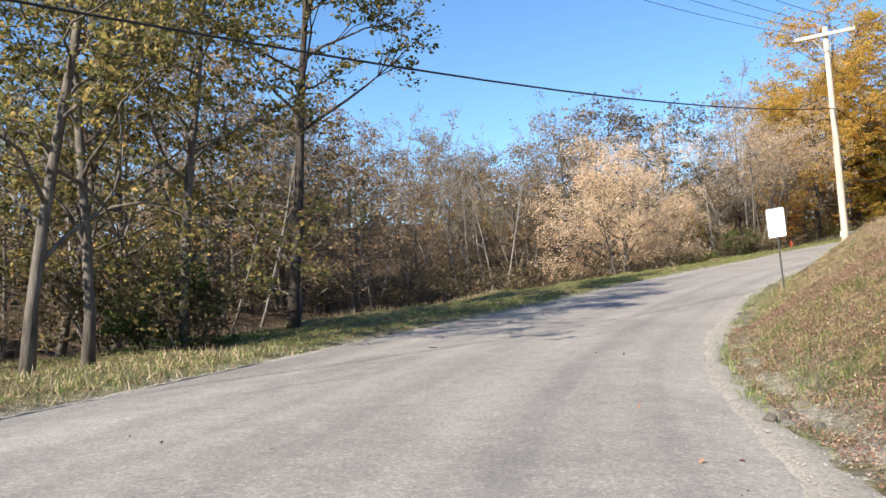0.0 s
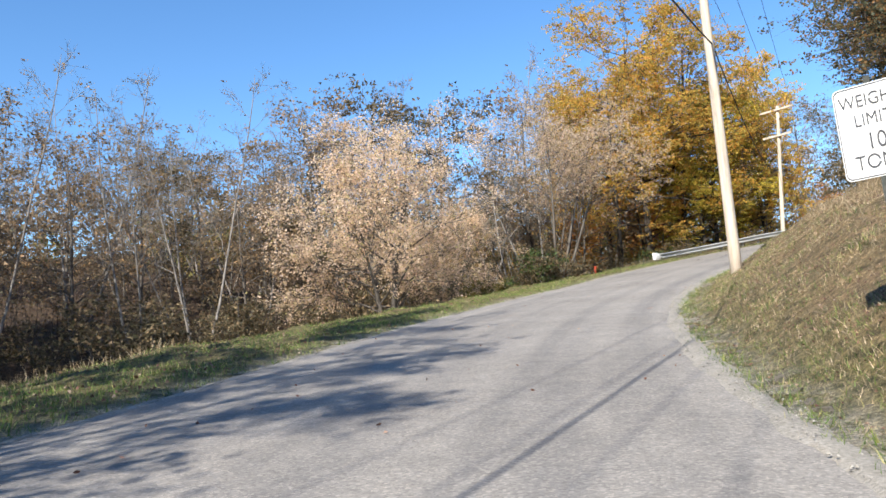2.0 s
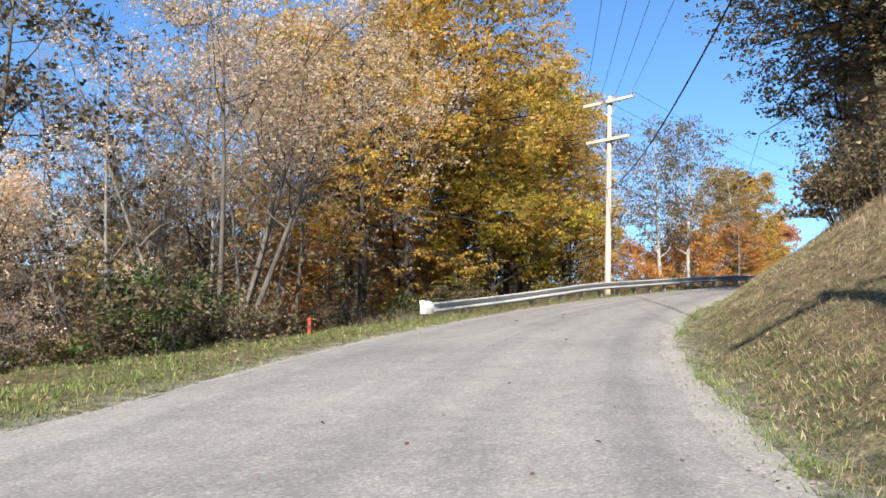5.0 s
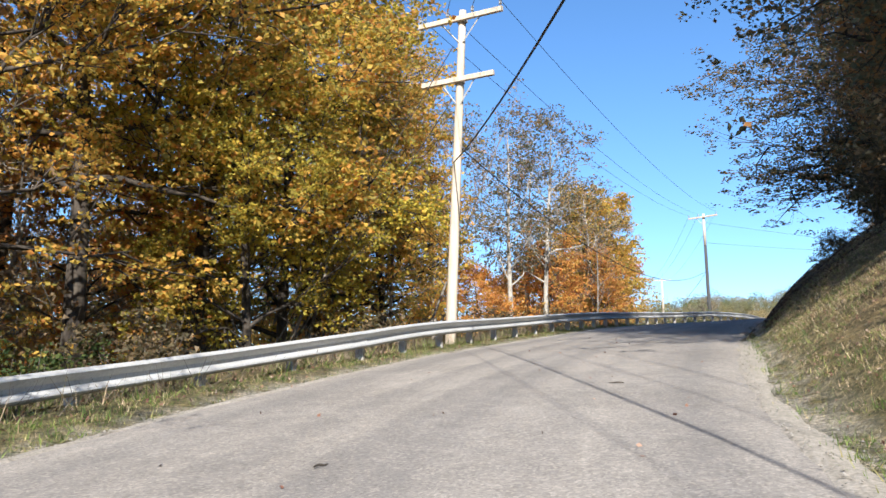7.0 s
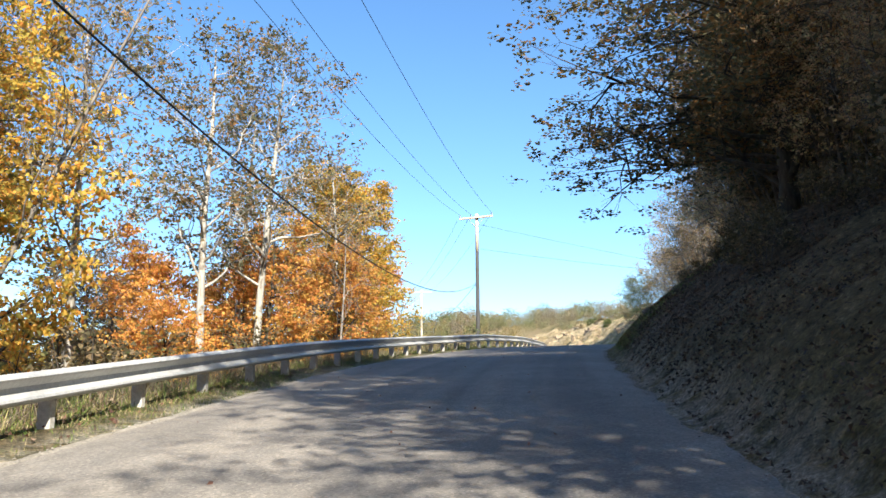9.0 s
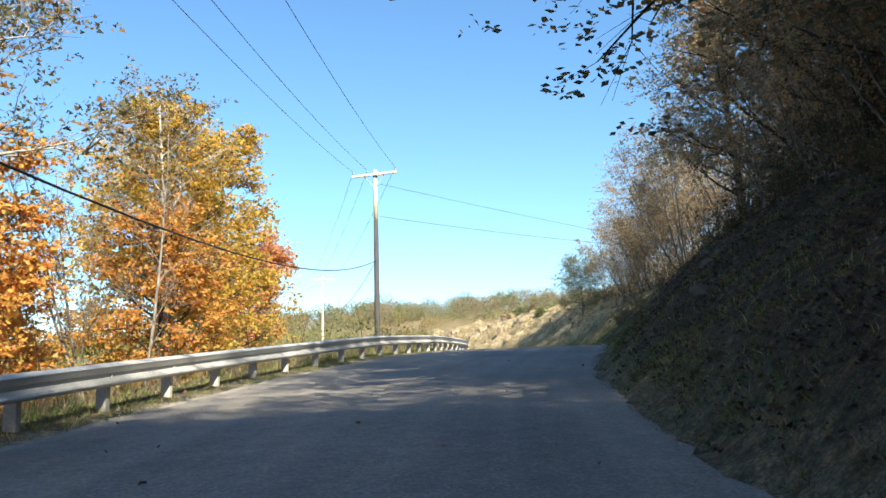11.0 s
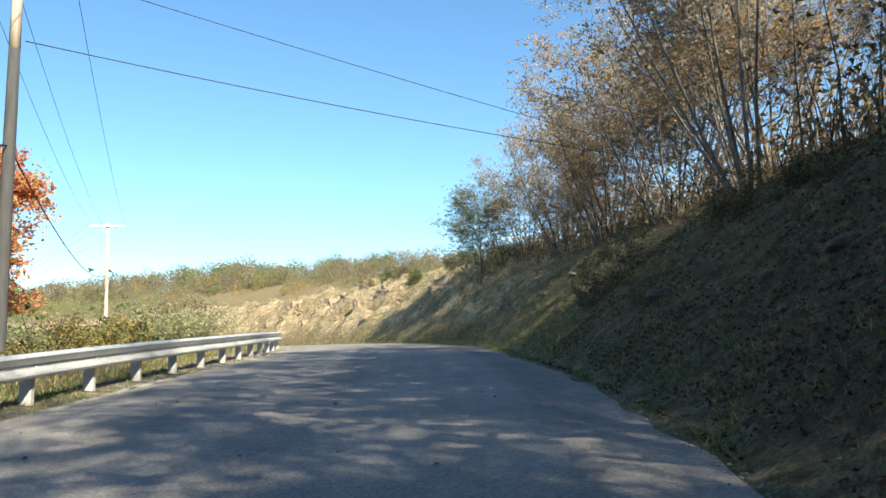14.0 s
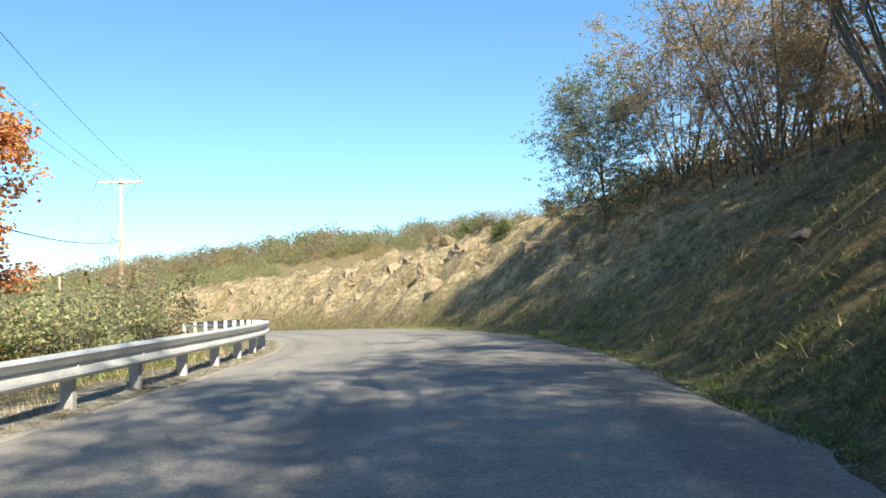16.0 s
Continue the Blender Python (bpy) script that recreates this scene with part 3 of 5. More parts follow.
def block(sx, sy, sz, at=(0, 0, 0), bevel=0.0, m=None):
    """A bevelled block as a bmesh."""
    bm = bmesh.new()
    bmesh.ops.create_cube(bm, size=1, matrix=(m or Matrix()) @ Matrix.Translation(at) @ Matrix.Diagonal((sx, sy, sz, 1)))
    if bevel:
        bmesh.ops.bevel(bm, geom=bm.edges[:], offset=bevel, segments=2, affect="EDGES", profile=0.6)
    return bm

# ---- trees and shrubs ----
def leaves(rng, centres, size, flat=0.4, tri=False):
    """One small folded blade at each centre."""
    c = np.asarray(centres, float)
    n = len(c)
    d = rng.normal(size=(n, 3))
    d[:, 2] *= flat
    d[:, 2] -= 0.35
    d /= np.linalg.norm(d, axis=1)[:, None]
    e = np.cross(d, rng.normal(size=(n, 3)))
    e /= np.linalg.norm(e, axis=1)[:, None] + 1e-9
    k = size * rng.uniform(0.6, 1.35, (n, 1))
    nrm = np.cross(d, e)
    if tri:
        v = np.stack([c - d * k * 0.5 + e * k * 0.3, c + d * k * 0.6, c - d * k * 0.2 - e * k * 0.45], 1)
        return v.reshape(-1, 3), np.arange(n * 3).reshape(n, 3)
    v = np.stack([c - d * k * 0.5, c + e * k * 0.36 + nrm * k * 0.1, c + d * k * 0.55, c - e * k * 0.36 + nrm * k * 0.1], 1)
    return v.reshape(-1, 3), np.arange(n * 4).reshape(n, 4)


def bent(rng, a, d, length, n, wander, lift):
    """A wandering line from a in direction d."""
    pts = [np.asarray(a, float)]
    d = np.asarray(d, float) / np.linalg.norm(d)
    for _ in range(n):
        d = d + rng.normal(0, wander, 3) + np.array([0, 0, lift])
        d /= np.linalg.norm(d)
        pts.append(pts[-1] + d * length / n)
    return np.array(pts)


def grow(seed, tall, trunk=0.16, clear=0.3, spread=2.6, limbs=14, forks=5, twigs=3, leaf_n=5000, leaf=0.15, stems=1, steep=0.5, cluster=0.3,
         lean=0.03, wander=0.06, top_bias=1.0, lean_dir=(0, 0), dome=False, spray=12, flat=0.45, tri=False):
    """Wood and leaves of one tree standing at the origin."""
    rng = np.random.default_rng(seed)
    wood, tips = [], []
    for st in range(stems):
        a = rng.uniform(0, 6.28)
        out = 0.0 if stems == 1 else rng.uniform(0.25, 0.75)
        d0 = np.array([math.cos(a) * out + lean_dir[0], math.sin(a) * out + lean_dir[1], 1.0])
        h = tall * (1 if stems == 1 else rng.uniform(0.7, 1.0))
        line = bent(rng, (math.cos(a) * 0.15 * (stems > 1), math.sin(a) * 0.15 * (stems > 1), -0.5), d0, h + 0.5, 9, lean, 0.03 if stems == 1 else 0.06)
        tr = trunk * (1 if stems == 1 else rng.uniform(0.45, 0.8))
        rad = tr * np.linspace(1, 0.12, len(line)) ** 0.85
        rad[0] *= 1.35
        wood.append(tube(line, rad, 8 if stems < 4 else 4))
        cum = np.linspace(0, 1, len(line))
        nl = max(3, int(limbs / stems))
        for j in range(nl):
            f = clear + (0.97 - clear) * ((j + rng.uniform(0.1, 0.9)) / nl) ** top_bias
            p = np.array([np.interp(f, cum, line[:, k]) for k in range(3)])
            ang = j * 2.4 + rng.uniform(-0.5, 0.5)
            reach = spread * (1.15 - 0.75 * ((f - clear) / (1 - clear)) ** 1.3) * rng.uniform(0.65, 1.15)
            if dome:
                reach = spread * math.sqrt(max(0.12, 1 - ((f - clear - 0.4 * (1 - clear)) / (0.7 * (1 - clear))) ** 2)) * rng.uniform(0.75, 1.12)
            d = np.array([math.cos(ang), math.sin(ang), steep + rng.uniform(-0.2, 0.35)])
            br = bent(rng, p, d, reach * 1.15, 5, wander * 2.2, 0.02)
            r0 = np.interp(f, cum, rad) * 0.5
            wood.append(tube(br, r0 * np.linspace(1, 0.2, len(br)), 5, False))
            for q in range(forks):
                g = rng.uniform(0.1, 1.0) ** 0.55
                pp = np.array([np.interp(g, np.linspace(0, 1, len(br)), br[:, k]) for k in range(3)])
                dd = (br[-1] - br[0]) / reach + rng.normal(0, 0.6, 3) + np.array([0, 0, 0.15])
                sb = bent(rng, pp, dd, reach * rng.uniform(0.3, 0.55), 2, wander * 3, 0.02)
                wood.append(tube(sb, r0 * 0.35 * np.linspace(1, 0.3, len(sb)) + 0.004, 3, False))
                tips.append(sb[1:])
                for _ in range(twigs):
                    pt = sb[rng.integers(1, len(sb))]
                    tw = bent(rng, pt, (sb[-1] - sb[0]) + rng.normal(0, 0.5, 3) * reach * 0.4, reach * rng.uniform(0.15, 0.32), 1, 0.25, 0.0)
                    wood.append(tube(tw, np.array([0.009, 0.004]), 3, False))
                    tips.append(tw[1:])
    tips = np.vstack(tips)
    w = join(wood)
    if leaf_n <= 0:
        return w, None
    # leaves hang in flat sprays about the twig ends
    ns = max(1, leaf_n // spray)
    mid = tips[rng.integers(0, len(tips), ns)] + rng.normal(0, cluster, (ns, 3)) * [1, 1, 0.7]
    c = np.repeat(mid, spray, 0) + rng.normal(0, 1, (ns * spray, 3)) * [leaf * 1.15, leaf * 1.15, leaf * 1.15 * flat]
    c[:, 2] = np.maximum(c[:, 2], 0.25)
    return w, leaves(rng, c, leaf, tri=tri)


def tree_kind(name, label, category, wood_mat, leaf_mat_, seed, **kw):
    root = tagged(new(name), label, category)
    w, lf = grow(seed, **kw)
    part("trunk", w, wood_mat, root, smooth=True)
    if lf is not None:
        part("crown", lf, leaf_mat_, root)
    root.location = (0, 0, -200)
    return root


KINDS = {}


def kind_of(key, variants, name, label, category, wood_mat, leaf_key, **kw):
    KINDS[key] = [tree_kind(name, label, category, wood_mat, LEAF[leaf_key], 11 * len(KINDS) + v + 1, **kw) for v in range(variants)]


kind_of("olive", 3, "tree", "tall slim roadside tree with olive and yellow leaves", "tree", BARK_GREY, "olive", tall=14, trunk=0.12, clear=0.16, spread=2.9, limbs=24, forks=5, twigs=3, leaf_n=8500, leaf=0.125, cluster=0.25, wander=0.09, lean=0.06)
kind_of("straight", 1, "tree", "tall straight dark-trunked tree with olive leaves high up", "tree", BARK_DARK, "olive", tall=15, trunk=0.2, clear=0.42, spread=3.2, limbs=18, forks=5, twigs=3, leaf_n=9000, leaf=0.15, cluster=0.28)
kind_of("bare", 3, "bare_tree", "nearly bare grey forest tree with fine upright branches", "tree", BARK_ASH, "rust", tall=15.5, trunk=0.13, clear=0.35, spread=2.2, limbs=22, forks=7, twigs=5, leaf_n=420, leaf=0.13, stems=2, steep=0.9, cluster=0.2, wander=0.1, spray=5, tri=True)
kind_of("brown", 3, "tree", "forest tree with thin russet and brown leaves", "tree", BARK_GREY, "rust", tall=11.5, trunk=0.14, clear=0.14, spread=2.8, limbs=22, forks=5, twigs=4, leaf_n=3600, leaf=0.17, cluster=0.34, wander=0.1, dome=True, spray=7, tri=True)
kind_of("drab", 2, "tree", "forest tree with thin grey-olive leaves", "tree", BARK_GREY, "shade_brown", tall=11, trunk=0.14, clear=0.12, spread=2.9, limbs=22, forks=5, twigs=4, leaf_n=5200, leaf=0.17, cluster=0.34, wander=0.1, dome=True, spray=8, tri=True)
kind_of("pink", 2, "tree", "spreading round tree with pale pinkish tan leaves", "tree", BARK_GREY, "pink", tall=7.4, trunk=0.2, clear=0.14, spread=3.5, limbs=44, forks=5, twigs=3, leaf_n=40000, leaf=0.085, stems=3, steep=0.55, cluster=0.22, wander=0.1, dome=True, spray=7, flat=0.9, tri=True)
kind_of("blond", 1, "tree", "open-stemmed tree with a high crown of pale pinkish leaves", "tree", BARK_GREY, "pink", tall=10.4, trunk=0.17, clear=0.52, spread=3.5, limbs=36, forks=5, twigs=3, leaf_n=26000, leaf=0.078, stems=3, steep=0.5, cluster=0.24, wander=0.1, dome=True, spray=7, flat=0.9, tri=True)
kind_of("lime", 1, "maple_tree", "large maple with yellow-green leaves", "tree", BARK_DARK, "lime", tall=16, trunk=0.22, clear=0.2, spread=4.2, limbs=28, forks=7, twigs=2, leaf_n=34000, leaf=0.13, cluster=0.36, steep=0.2, wander=0.08, dome=True, flat=0.3)
kind_of("gold", 3, "maple_tree", "large maple with golden yellow and orange leaves", "tree", BARK_DARK, "gold", tall=16, trunk=0.24, clear=0.32, spread=4.4, limbs=30, forks=7, twigs=2, leaf_n=34000, leaf=0.13, cluster=0.36, steep=0.25, wander=0.08, dome=True, flat=0.3)
kind_of("orange", 2, "maple_tree", "upright maple with bright orange leaves", "tree", BARK_DARK, "orange", tall=11, trunk=0.17, clear=0.1, spread=2.7, limbs=28, forks=6, twigs=3, leaf_n=14000, leaf=0.17, cluster=0.28, steep=0.4, dome=True, flat=0.35)
kind_of("amber", 2, "maple_tree", "upright maple with dense amber yellow leaves", "tree", BARK_GREY, "gold", tall=14, trunk=0.2, clear=0.05, spread=2.9, limbs=34, forks=6, twigs=3, leaf_n=17000, leaf=0.18, cluster=0.3, steep=0.45, dome=True, flat=0.35)
kind_of("red", 1, "maple_tree", "rounded maple with salmon red leaves", "tree", BARK_DARK, "red", tall=8, trunk=0.16, clear=0.05, spread=3.0, limbs=30, forks=6, twigs=3, leaf_n=28000, leaf=0.19, cluster=0.28, steep=0.5, dome=True)
kind_of("silver", 2, "tree", "tall pale-barked tree with thin grey-green leaves", "tree", BARK_PALE, "grey_green", tall=15, trunk=0.19, clear=0.35, spread=3.0, limbs=20, forks=5, twigs=4, leaf_n=4800, leaf=0.15, cluster=0.3, steep=0.8, wander=0.11, dome=True, spray=8, tri=True)
kind_of("oak", 3, "oak_tree", "broad dark oak with dense dull green and rusty leaves", "tree", BARK_DARK, "grey_green", tall=17.5, trunk=0.25, clear=0.1, spread=5.1, limbs=56, forks=10, twigs=3, leaf_n=60000, leaf=0.14, cluster=0.5, steep=0.35, wander=0.13, dome=True, spray=14)
kind_of("russet", 2, "oak_tree", "tall slender oak with russet brown leaves on the bank", "tree", BARK_DARK, "russet", tall=16, trunk=0.2, clear=0.22, spread=4.0, limbs=34, forks=7, twigs=4, leaf_n=18000, leaf=0.15, cluster=0.42, steep=0.5, wander=0.12, dome=True, spray=12, tri=True)
kind_of("rusty", 3, "oak_tree", "bank-top oak with rusty brown leaves", "tree", BARK_DARK, "dull", tall=12, trunk=0.19, clear=0.12, spread=3.6, limbs=28, forks=6, twigs=3, leaf_n=10500, leaf=0.15, cluster=0.34, steep=0.5, dome=True, spray=10, tri=True)
kind_of("thicket", 3, "thicket_tree", "thin many-stemmed thicket tree with sparse reddish leaves", "tree", BARK_ASH, "dull", tall=6.5, trunk=0.055, clear=0.18, spread=1.8, limbs=48, forks=6, twigs=4, leaf_n=12500, leaf=0.066, stems=11, steep=0.9, cluster=0.24, wander=0.12, spray=8, tri=True)
kind_of("round", 1, "tree", "small round tree with dense grey-green leaves on the bank", "tree", BARK_GREY, "grey_leaf", tall=4.2, trunk=0.06, clear=0.12, spread=1.8, limbs=38, forks=6, twigs=4, leaf_n=36000, leaf=0.06, cluster=0.24, steep=0.5, wander=0.1, dome=True)
kind_of("brush", 3, "shrub", "tangled brown brush with withered leaves", "shrub", BARK_GREY, "shade_brown", tall=2.6, trunk=0.05, clear=0.1, spread=1.1, limbs=10, forks=2, twigs=2, leaf_n=1400, leaf=0.14, stems=6, steep=0.6, cluster=0.18, wander=0.16, spray=5, tri=True)
kind_of("bush", 2, "shrub", "low leafy green shrub", "shrub", BARK_GREY, "green", tall=2.2, trunk=0.05, clear=0.05, spread=1.2, limbs=12, forks=3, twigs=1, leaf_n=2600, leaf=0.12, stems=8, steep=0.5, cluster=0.16, wander=0.14, spray=6)
kind_of("yellow_bush", 1, "shrub", "yellow-green leafy shrub beside the road", "shrub", BARK_GREY, "olive", tall=2.6, trunk=0.05, clear=0.05, spread=1.2, limbs=16, forks=3, twigs=2, leaf_n=3000, leaf=0.12, stems=8, steep=0.5, cluster=0.16, wander=0.14, spray=6)
kind_of("olive_bush", 2, "shrub", "grey-green and yellow roadside shrub", "shrub", BARK_GREY, "pale", tall=2.5, trunk=0.04, clear=0.05, spread=1.3, limbs=16, forks=3, twigs=2, leaf_n=4200, leaf=0.085, stems=8, steep=0.6, cluster=0.18, wander=0.14, spray=6, tri=True)
USED = {}
plant_rng = np.random.default_rng(77)


def plant(key, x, y, size=1.0, turn=None, variant=None, wide=1.0, label="", sink=0.0, group=""):
    """Stands one tree of a kind at x, y."""
    v = KINDS[key]
    k = variant if variant is not None else int(plant_rng.integers(0, len(v)))
    proto = v[k % len(v)]
    t = plant_rng.uniform(0, 6.28) if turn is None else turn
    m = Matrix.Translation((x, y, ground_at(x, y) - sink)) @ Matrix.Rotation(t, 4, "Z") @ Matrix.Diagonal((size * wide, size * wide, size, 1))
    if proto.name in USED:
        k = proto.scale
        ob = copy_thing(proto, m @ Matrix.Diagonal((1 / k[0], 1 / k[1], 1 / k[2], 1)))
    else:
        proto.matrix_basis = m
        USED[proto.name] = m
        ob = proto
    if label:
        tagged(ob, label)
    if group:
        tagged(ob, group=group)
    return ob


def plant_at(key, s, lat, *a, **k):
    x, y = along(s, lat)
    return plant(key, float(x), float(y), *a, **k)

# ---- guardrail ----
RAIL_LAT = lambda s: edge_left(s) - np.interp(s, [60, 64, 70, 80, 95, 110, 130, 145, 160], [1.95, 1.7, 0.78, 0.7, 0.5, 0.5, 0.35, 0.4, 0.5])


def rail_place(s):
    xy = along(s, RAIL_LAT(s))
    return np.column_stack([xy, height(xy[:, 0], xy[:, 1])]) if np.ndim(s) else np.r_[xy, ground_at(*xy)]


RAIL_TOP = 0.74
profile = np.array([(-0.158, -0.004), (-0.15, 0.03), (-0.132, 0.072), (-0.105, 0.086), (-0.078, 0.076), (-0.028, 0.004), (0.022, 0.0), (0.092, 0.074), (0.112, 0.086), (0.13, 0.074), (0.15, 0.02), (0.158, -0.012)])


def rail_base_z(s):
    """The beam runs as smooth as the road does."""
    return np.asarray(road_z(s)) - 0.10 - 0.2 * (1 - sstep(np.asarray(s, float), 63, 75))


def w_beam(s0, s1):
    """One length of corrugated beam between two posts along the road."""
    s = np.linspace(s0, s1, 8)
    xy = along(s, RAIL_LAT(s))
    t = np.gradient(xy, axis=0)
    t /= np.linalg.norm(t, axis=1)[:, None]
    n = np.stack([t[:, 1], -t[:, 0]], 1)
    z = rail_base_z(s) + RAIL_TOP - 0.155
    vs = []
    for off in (0.0, -0.006):
        for h, d in profile:
            vs.append(np.column_stack([xy + n * (d + off + 0.06), z + h]))
    v = np.stack(vs, 1)
    k, m = len(s), len(profile)
    i = np.arange(k * 2 * m).reshape(k, 2 * m)
    f = []
    for a in range(k - 1):
        for b in range(m - 1):
            f.append([i[a, b], i[a + 1, b], i[a + 1, b + 1], i[a, b + 1]])
            f.append([i[a, m + b], i[a, m + b + 1], i[a + 1, m + b + 1], i[a + 1, m + b]])
        f.append([i[a, 0], i[a, m], i[a + 1, m], i[a + 1, 0]])
        f.append([i[a, m - 1], i[a + 1, m - 1], i[a + 1, 2 * m - 1], i[a, 2 * m - 1]])
    for a in (0, k - 1):
        for b in range(m - 1):
            f.append([i[a, b], i[a, b + 1], i[a, m + b + 1], i[a, m + b]])
    return v.reshape(-1, 3), [[int(q) for q in r] for r in f]


guardrail = tagged(new("guardrail"), "galvanised corrugated steel guardrail on short grey posts along the road", "guardrail")
RAIL_START, BAY = 62.5, 1.905
bay_s = RAIL_START + BAY * np.arange(0, 74)
for a in range(0, 72, 2):
    part("rail_beam", w_beam(bay_s[a], bay_s[a + 2] + 0.06), STEEL, guardrail, smooth=False)
post_me, bolt_me = None, None
for a in range(1, 73):
    s = bay_s[a]
    x, y = along(s, RAIL_LAT(s))
    x2, y2 = along(s + 0.1, RAIL_LAT(s + 0.1))
    rz = math.atan2(y2 - y, x2 - x)
    top = float(rail_base_z(s)) + RAIL_TOP - 0.01
    if post_me is None:
        bm = block(0.1, 0.15, 1.7, (0, 0.0, -0.85), 0.012)
        post_me = bpy.data.meshes.new("rail_post")
        bm.to_mesh(post_me)
        bm.free()
        post_me.materials.append(POST_MAT)
        bm = bmesh.new()
        bmesh.ops.create_uvsphere(bm, u_segments=8, v_segments=5, radius=0.018)
        bolt_me = bpy.data.meshes.new("bolt")
        bm.to_mesh(bolt_me)
        bm.free()
        bolt_me.materials.append(STEEL)
    p = new("rail_post", post_me)
    p.parent = guardrail
    p.matrix_basis = Matrix.Translation((x, y, top)) @ Matrix.Rotation(rz, 4, "Z") @ Matrix.Translation((0, 0.05, 0))
    b = new("bolt", bolt_me)
    b.parent = p
    b.location = (0, -0.114, -0.165)
# flared end piece
s = RAIL_START
x, y = along(s, RAIL_LAT(s))
x2, y2 = along(s + 1, RAIL_LAT(s + 1))
rz = math.atan2(y2 - y, x2 - x)
v, f = [], []
for k, (dx, h, d) in enumerate([(0.35, 0.155, 0.05), (0.1, 0.16, 0.06), (-0.15, 0.19, 0.07), (-0.4, 0.2, 0.03), (-0.5, 0.19, -0.08)]):
    v += [(dx, -d - 0.02, h), (dx, -d - 0.05, 0), (dx, -d - 0.02, -h), (dx, -d + 0.0, -h), (dx, -d - 0.03, 0), (dx, -d + 0.0, h)]
    if k:
        o = 6 * (k - 1)
        f += [[o + q, o + (q + 1) % 6, o + 6 + (q + 1) % 6, o + 6 + q] for q in range(6)]
f += [[0, 1, 2, 3, 4, 5], [29, 28, 27, 26, 25, 24]]
endp = part("end_piece", (np.array(v), f), SIGN_WHITE, guardrail, "pale flared steel end piece")
endp.matrix_basis = Matrix.Translation((x, y, float(rail_base_z(s)) + RAIL_TOP - 0.155)) @ Matrix.Rotation(rz, 4, "Z")


# ---- utility poles and cables ----
def insulator(root, p):
    bm = bmesh.new()
    for z, r, h in ((0.02, 0.018, 0.1), (0.1, 0.05, 0.05), (0.15, 0.038, 0.05), (0.19, 0.045, 0.03)):
        bmesh.ops.create_cone(bm, cap_ends=True, segments=8, radius1=r, radius2=r * 0.8, depth=h, matrix=Matrix.Translation((p[0], p[1], p[2] + z)))
    part("insulator", bm, GLASS_INS, root)


def pole(name, label, x, y, top_z, r, lean, arms, wood, turn, pins, dark_below=None, base=None):
    """arms: list of (height below the top, half length). lean: shift of the top in x and y."""
    g = ground_at(x, y) if base is None else base
    h = top_z - g
    root = empty(name, x, y, g, label, "utility pole", "poles along the road")
    line = [(lean[0] * k, lean[1] * k, -0.6 + (h + 0.6) * k) for k in np.linspace(0, 1, 9)]
    rad = np.linspace(r, r * 0.68, 9)
    if dark_below:
        cut = int(9 * (1 - dark_below / h))
        part("shaft", tube(line[:cut + 1], rad[:cut + 1], 14), POLE_DARK, root, "dark lower shaft", True)
        part("shaft_top", tube(line[cut:], rad[cut:], 14), wood, root, "pale upper shaft", True)
    else:
        part("shaft", tube(line, rad, 14), wood, root, smooth=True)
    wires = []
    for k, (below, half) in enumerate(arms):
        z = h - below
        f = z / h
        hold = part("crossarm_mount", block(0.16, 0.26, 0.16, (lean[0] * f, lean[1] * f, z), 0.01), POST_MAT, root)
        rot = Matrix.Rotation(turn, 4, "Z")
        a = part("crossarm", block(2 * half, 0.11, 0.14, (0, -0.17, 0), 0.012, rot), wood, root)
        a.location = (lean[0] * f, lean[1] * f, z)
        for sx in (-1, 1):
            v, ff = tube([(sx * half * 0.45, -0.13, -0.06), (sx * 0.04, -0.12, -0.72)], [0.02, 0.02], 4)
            part("brace", (np.asarray(v) @ np.array(rot.to_3x3()).T, ff), POST_MAT, a)
        if k == 0:
            for px in pins:
                q = rot @ Vector((px * half, -0.17, 0.07))
                insulator(root, (lean[0] * f + q.x, lean[1] * f + q.y, z + q.z))
                wires.append(Vector((x + lean[0] * f + q.x, y + lean[1] * f + q.y, g + z + q.z + 0.2)))
    return root, wires


def cable(name, label, a, b, sag, r=0.012, n=24):
    a, b = np.array(a, float), np.array(b, float)
    u = np.linspace(0, 1, n)[:, None]
    p = a + (b - a) * u
    p[:, 2] -= (4 * sag * u * (1 - u))[:, 0]
    v, f = tube(p, np.full(n, r), 5)
    return tagged(new(name, mesh_of(name, v, f, CABLE_MAT, True)), label, "cable", "cables between the poles")

# ---- poles ----
P1, W1 = pole("utility_pole", "pale wooden utility pole leaning on the grassy bank", 16.98, 34.66, 13.3, 0.16, (-0.6, -0.4), [(0.35, 1.2)], POLE_PALE, radians(-38), (-0.95, -0.3, 0.3, 0.95))
P2, W2 = pole("utility_pole", "pale wooden utility pole with two crossarms behind the guardrail", 41.2, 63.0, 16.9, 0.15, (0.55, -0.15), [(0.3, 1.3), (2.15, 1.1)], POLE_PALE, radians(-72), (-0.95, -0.3, 0.3, 0.95))
P3, W3 = pole("utility_pole", "utility pole with dark shaft and pale top beyond the guardrail", 91.0, 80.3, 21.8, 0.16, (0.5, 0.2), [(0.3, 1.3)], POLE_PALE, radians(-86), (-0.95, -0.3, 0.95), dark_below=3.2)
P4, W4 = pole("utility_pole", "pale utility pole among shrubs past the bend", 131.0, 107.0, 22.95, 0.16, (0.2, 0.1), [(0.3, 1.3)], POLE_PALE, radians(-60), (-0.95, -0.3, 0.95))
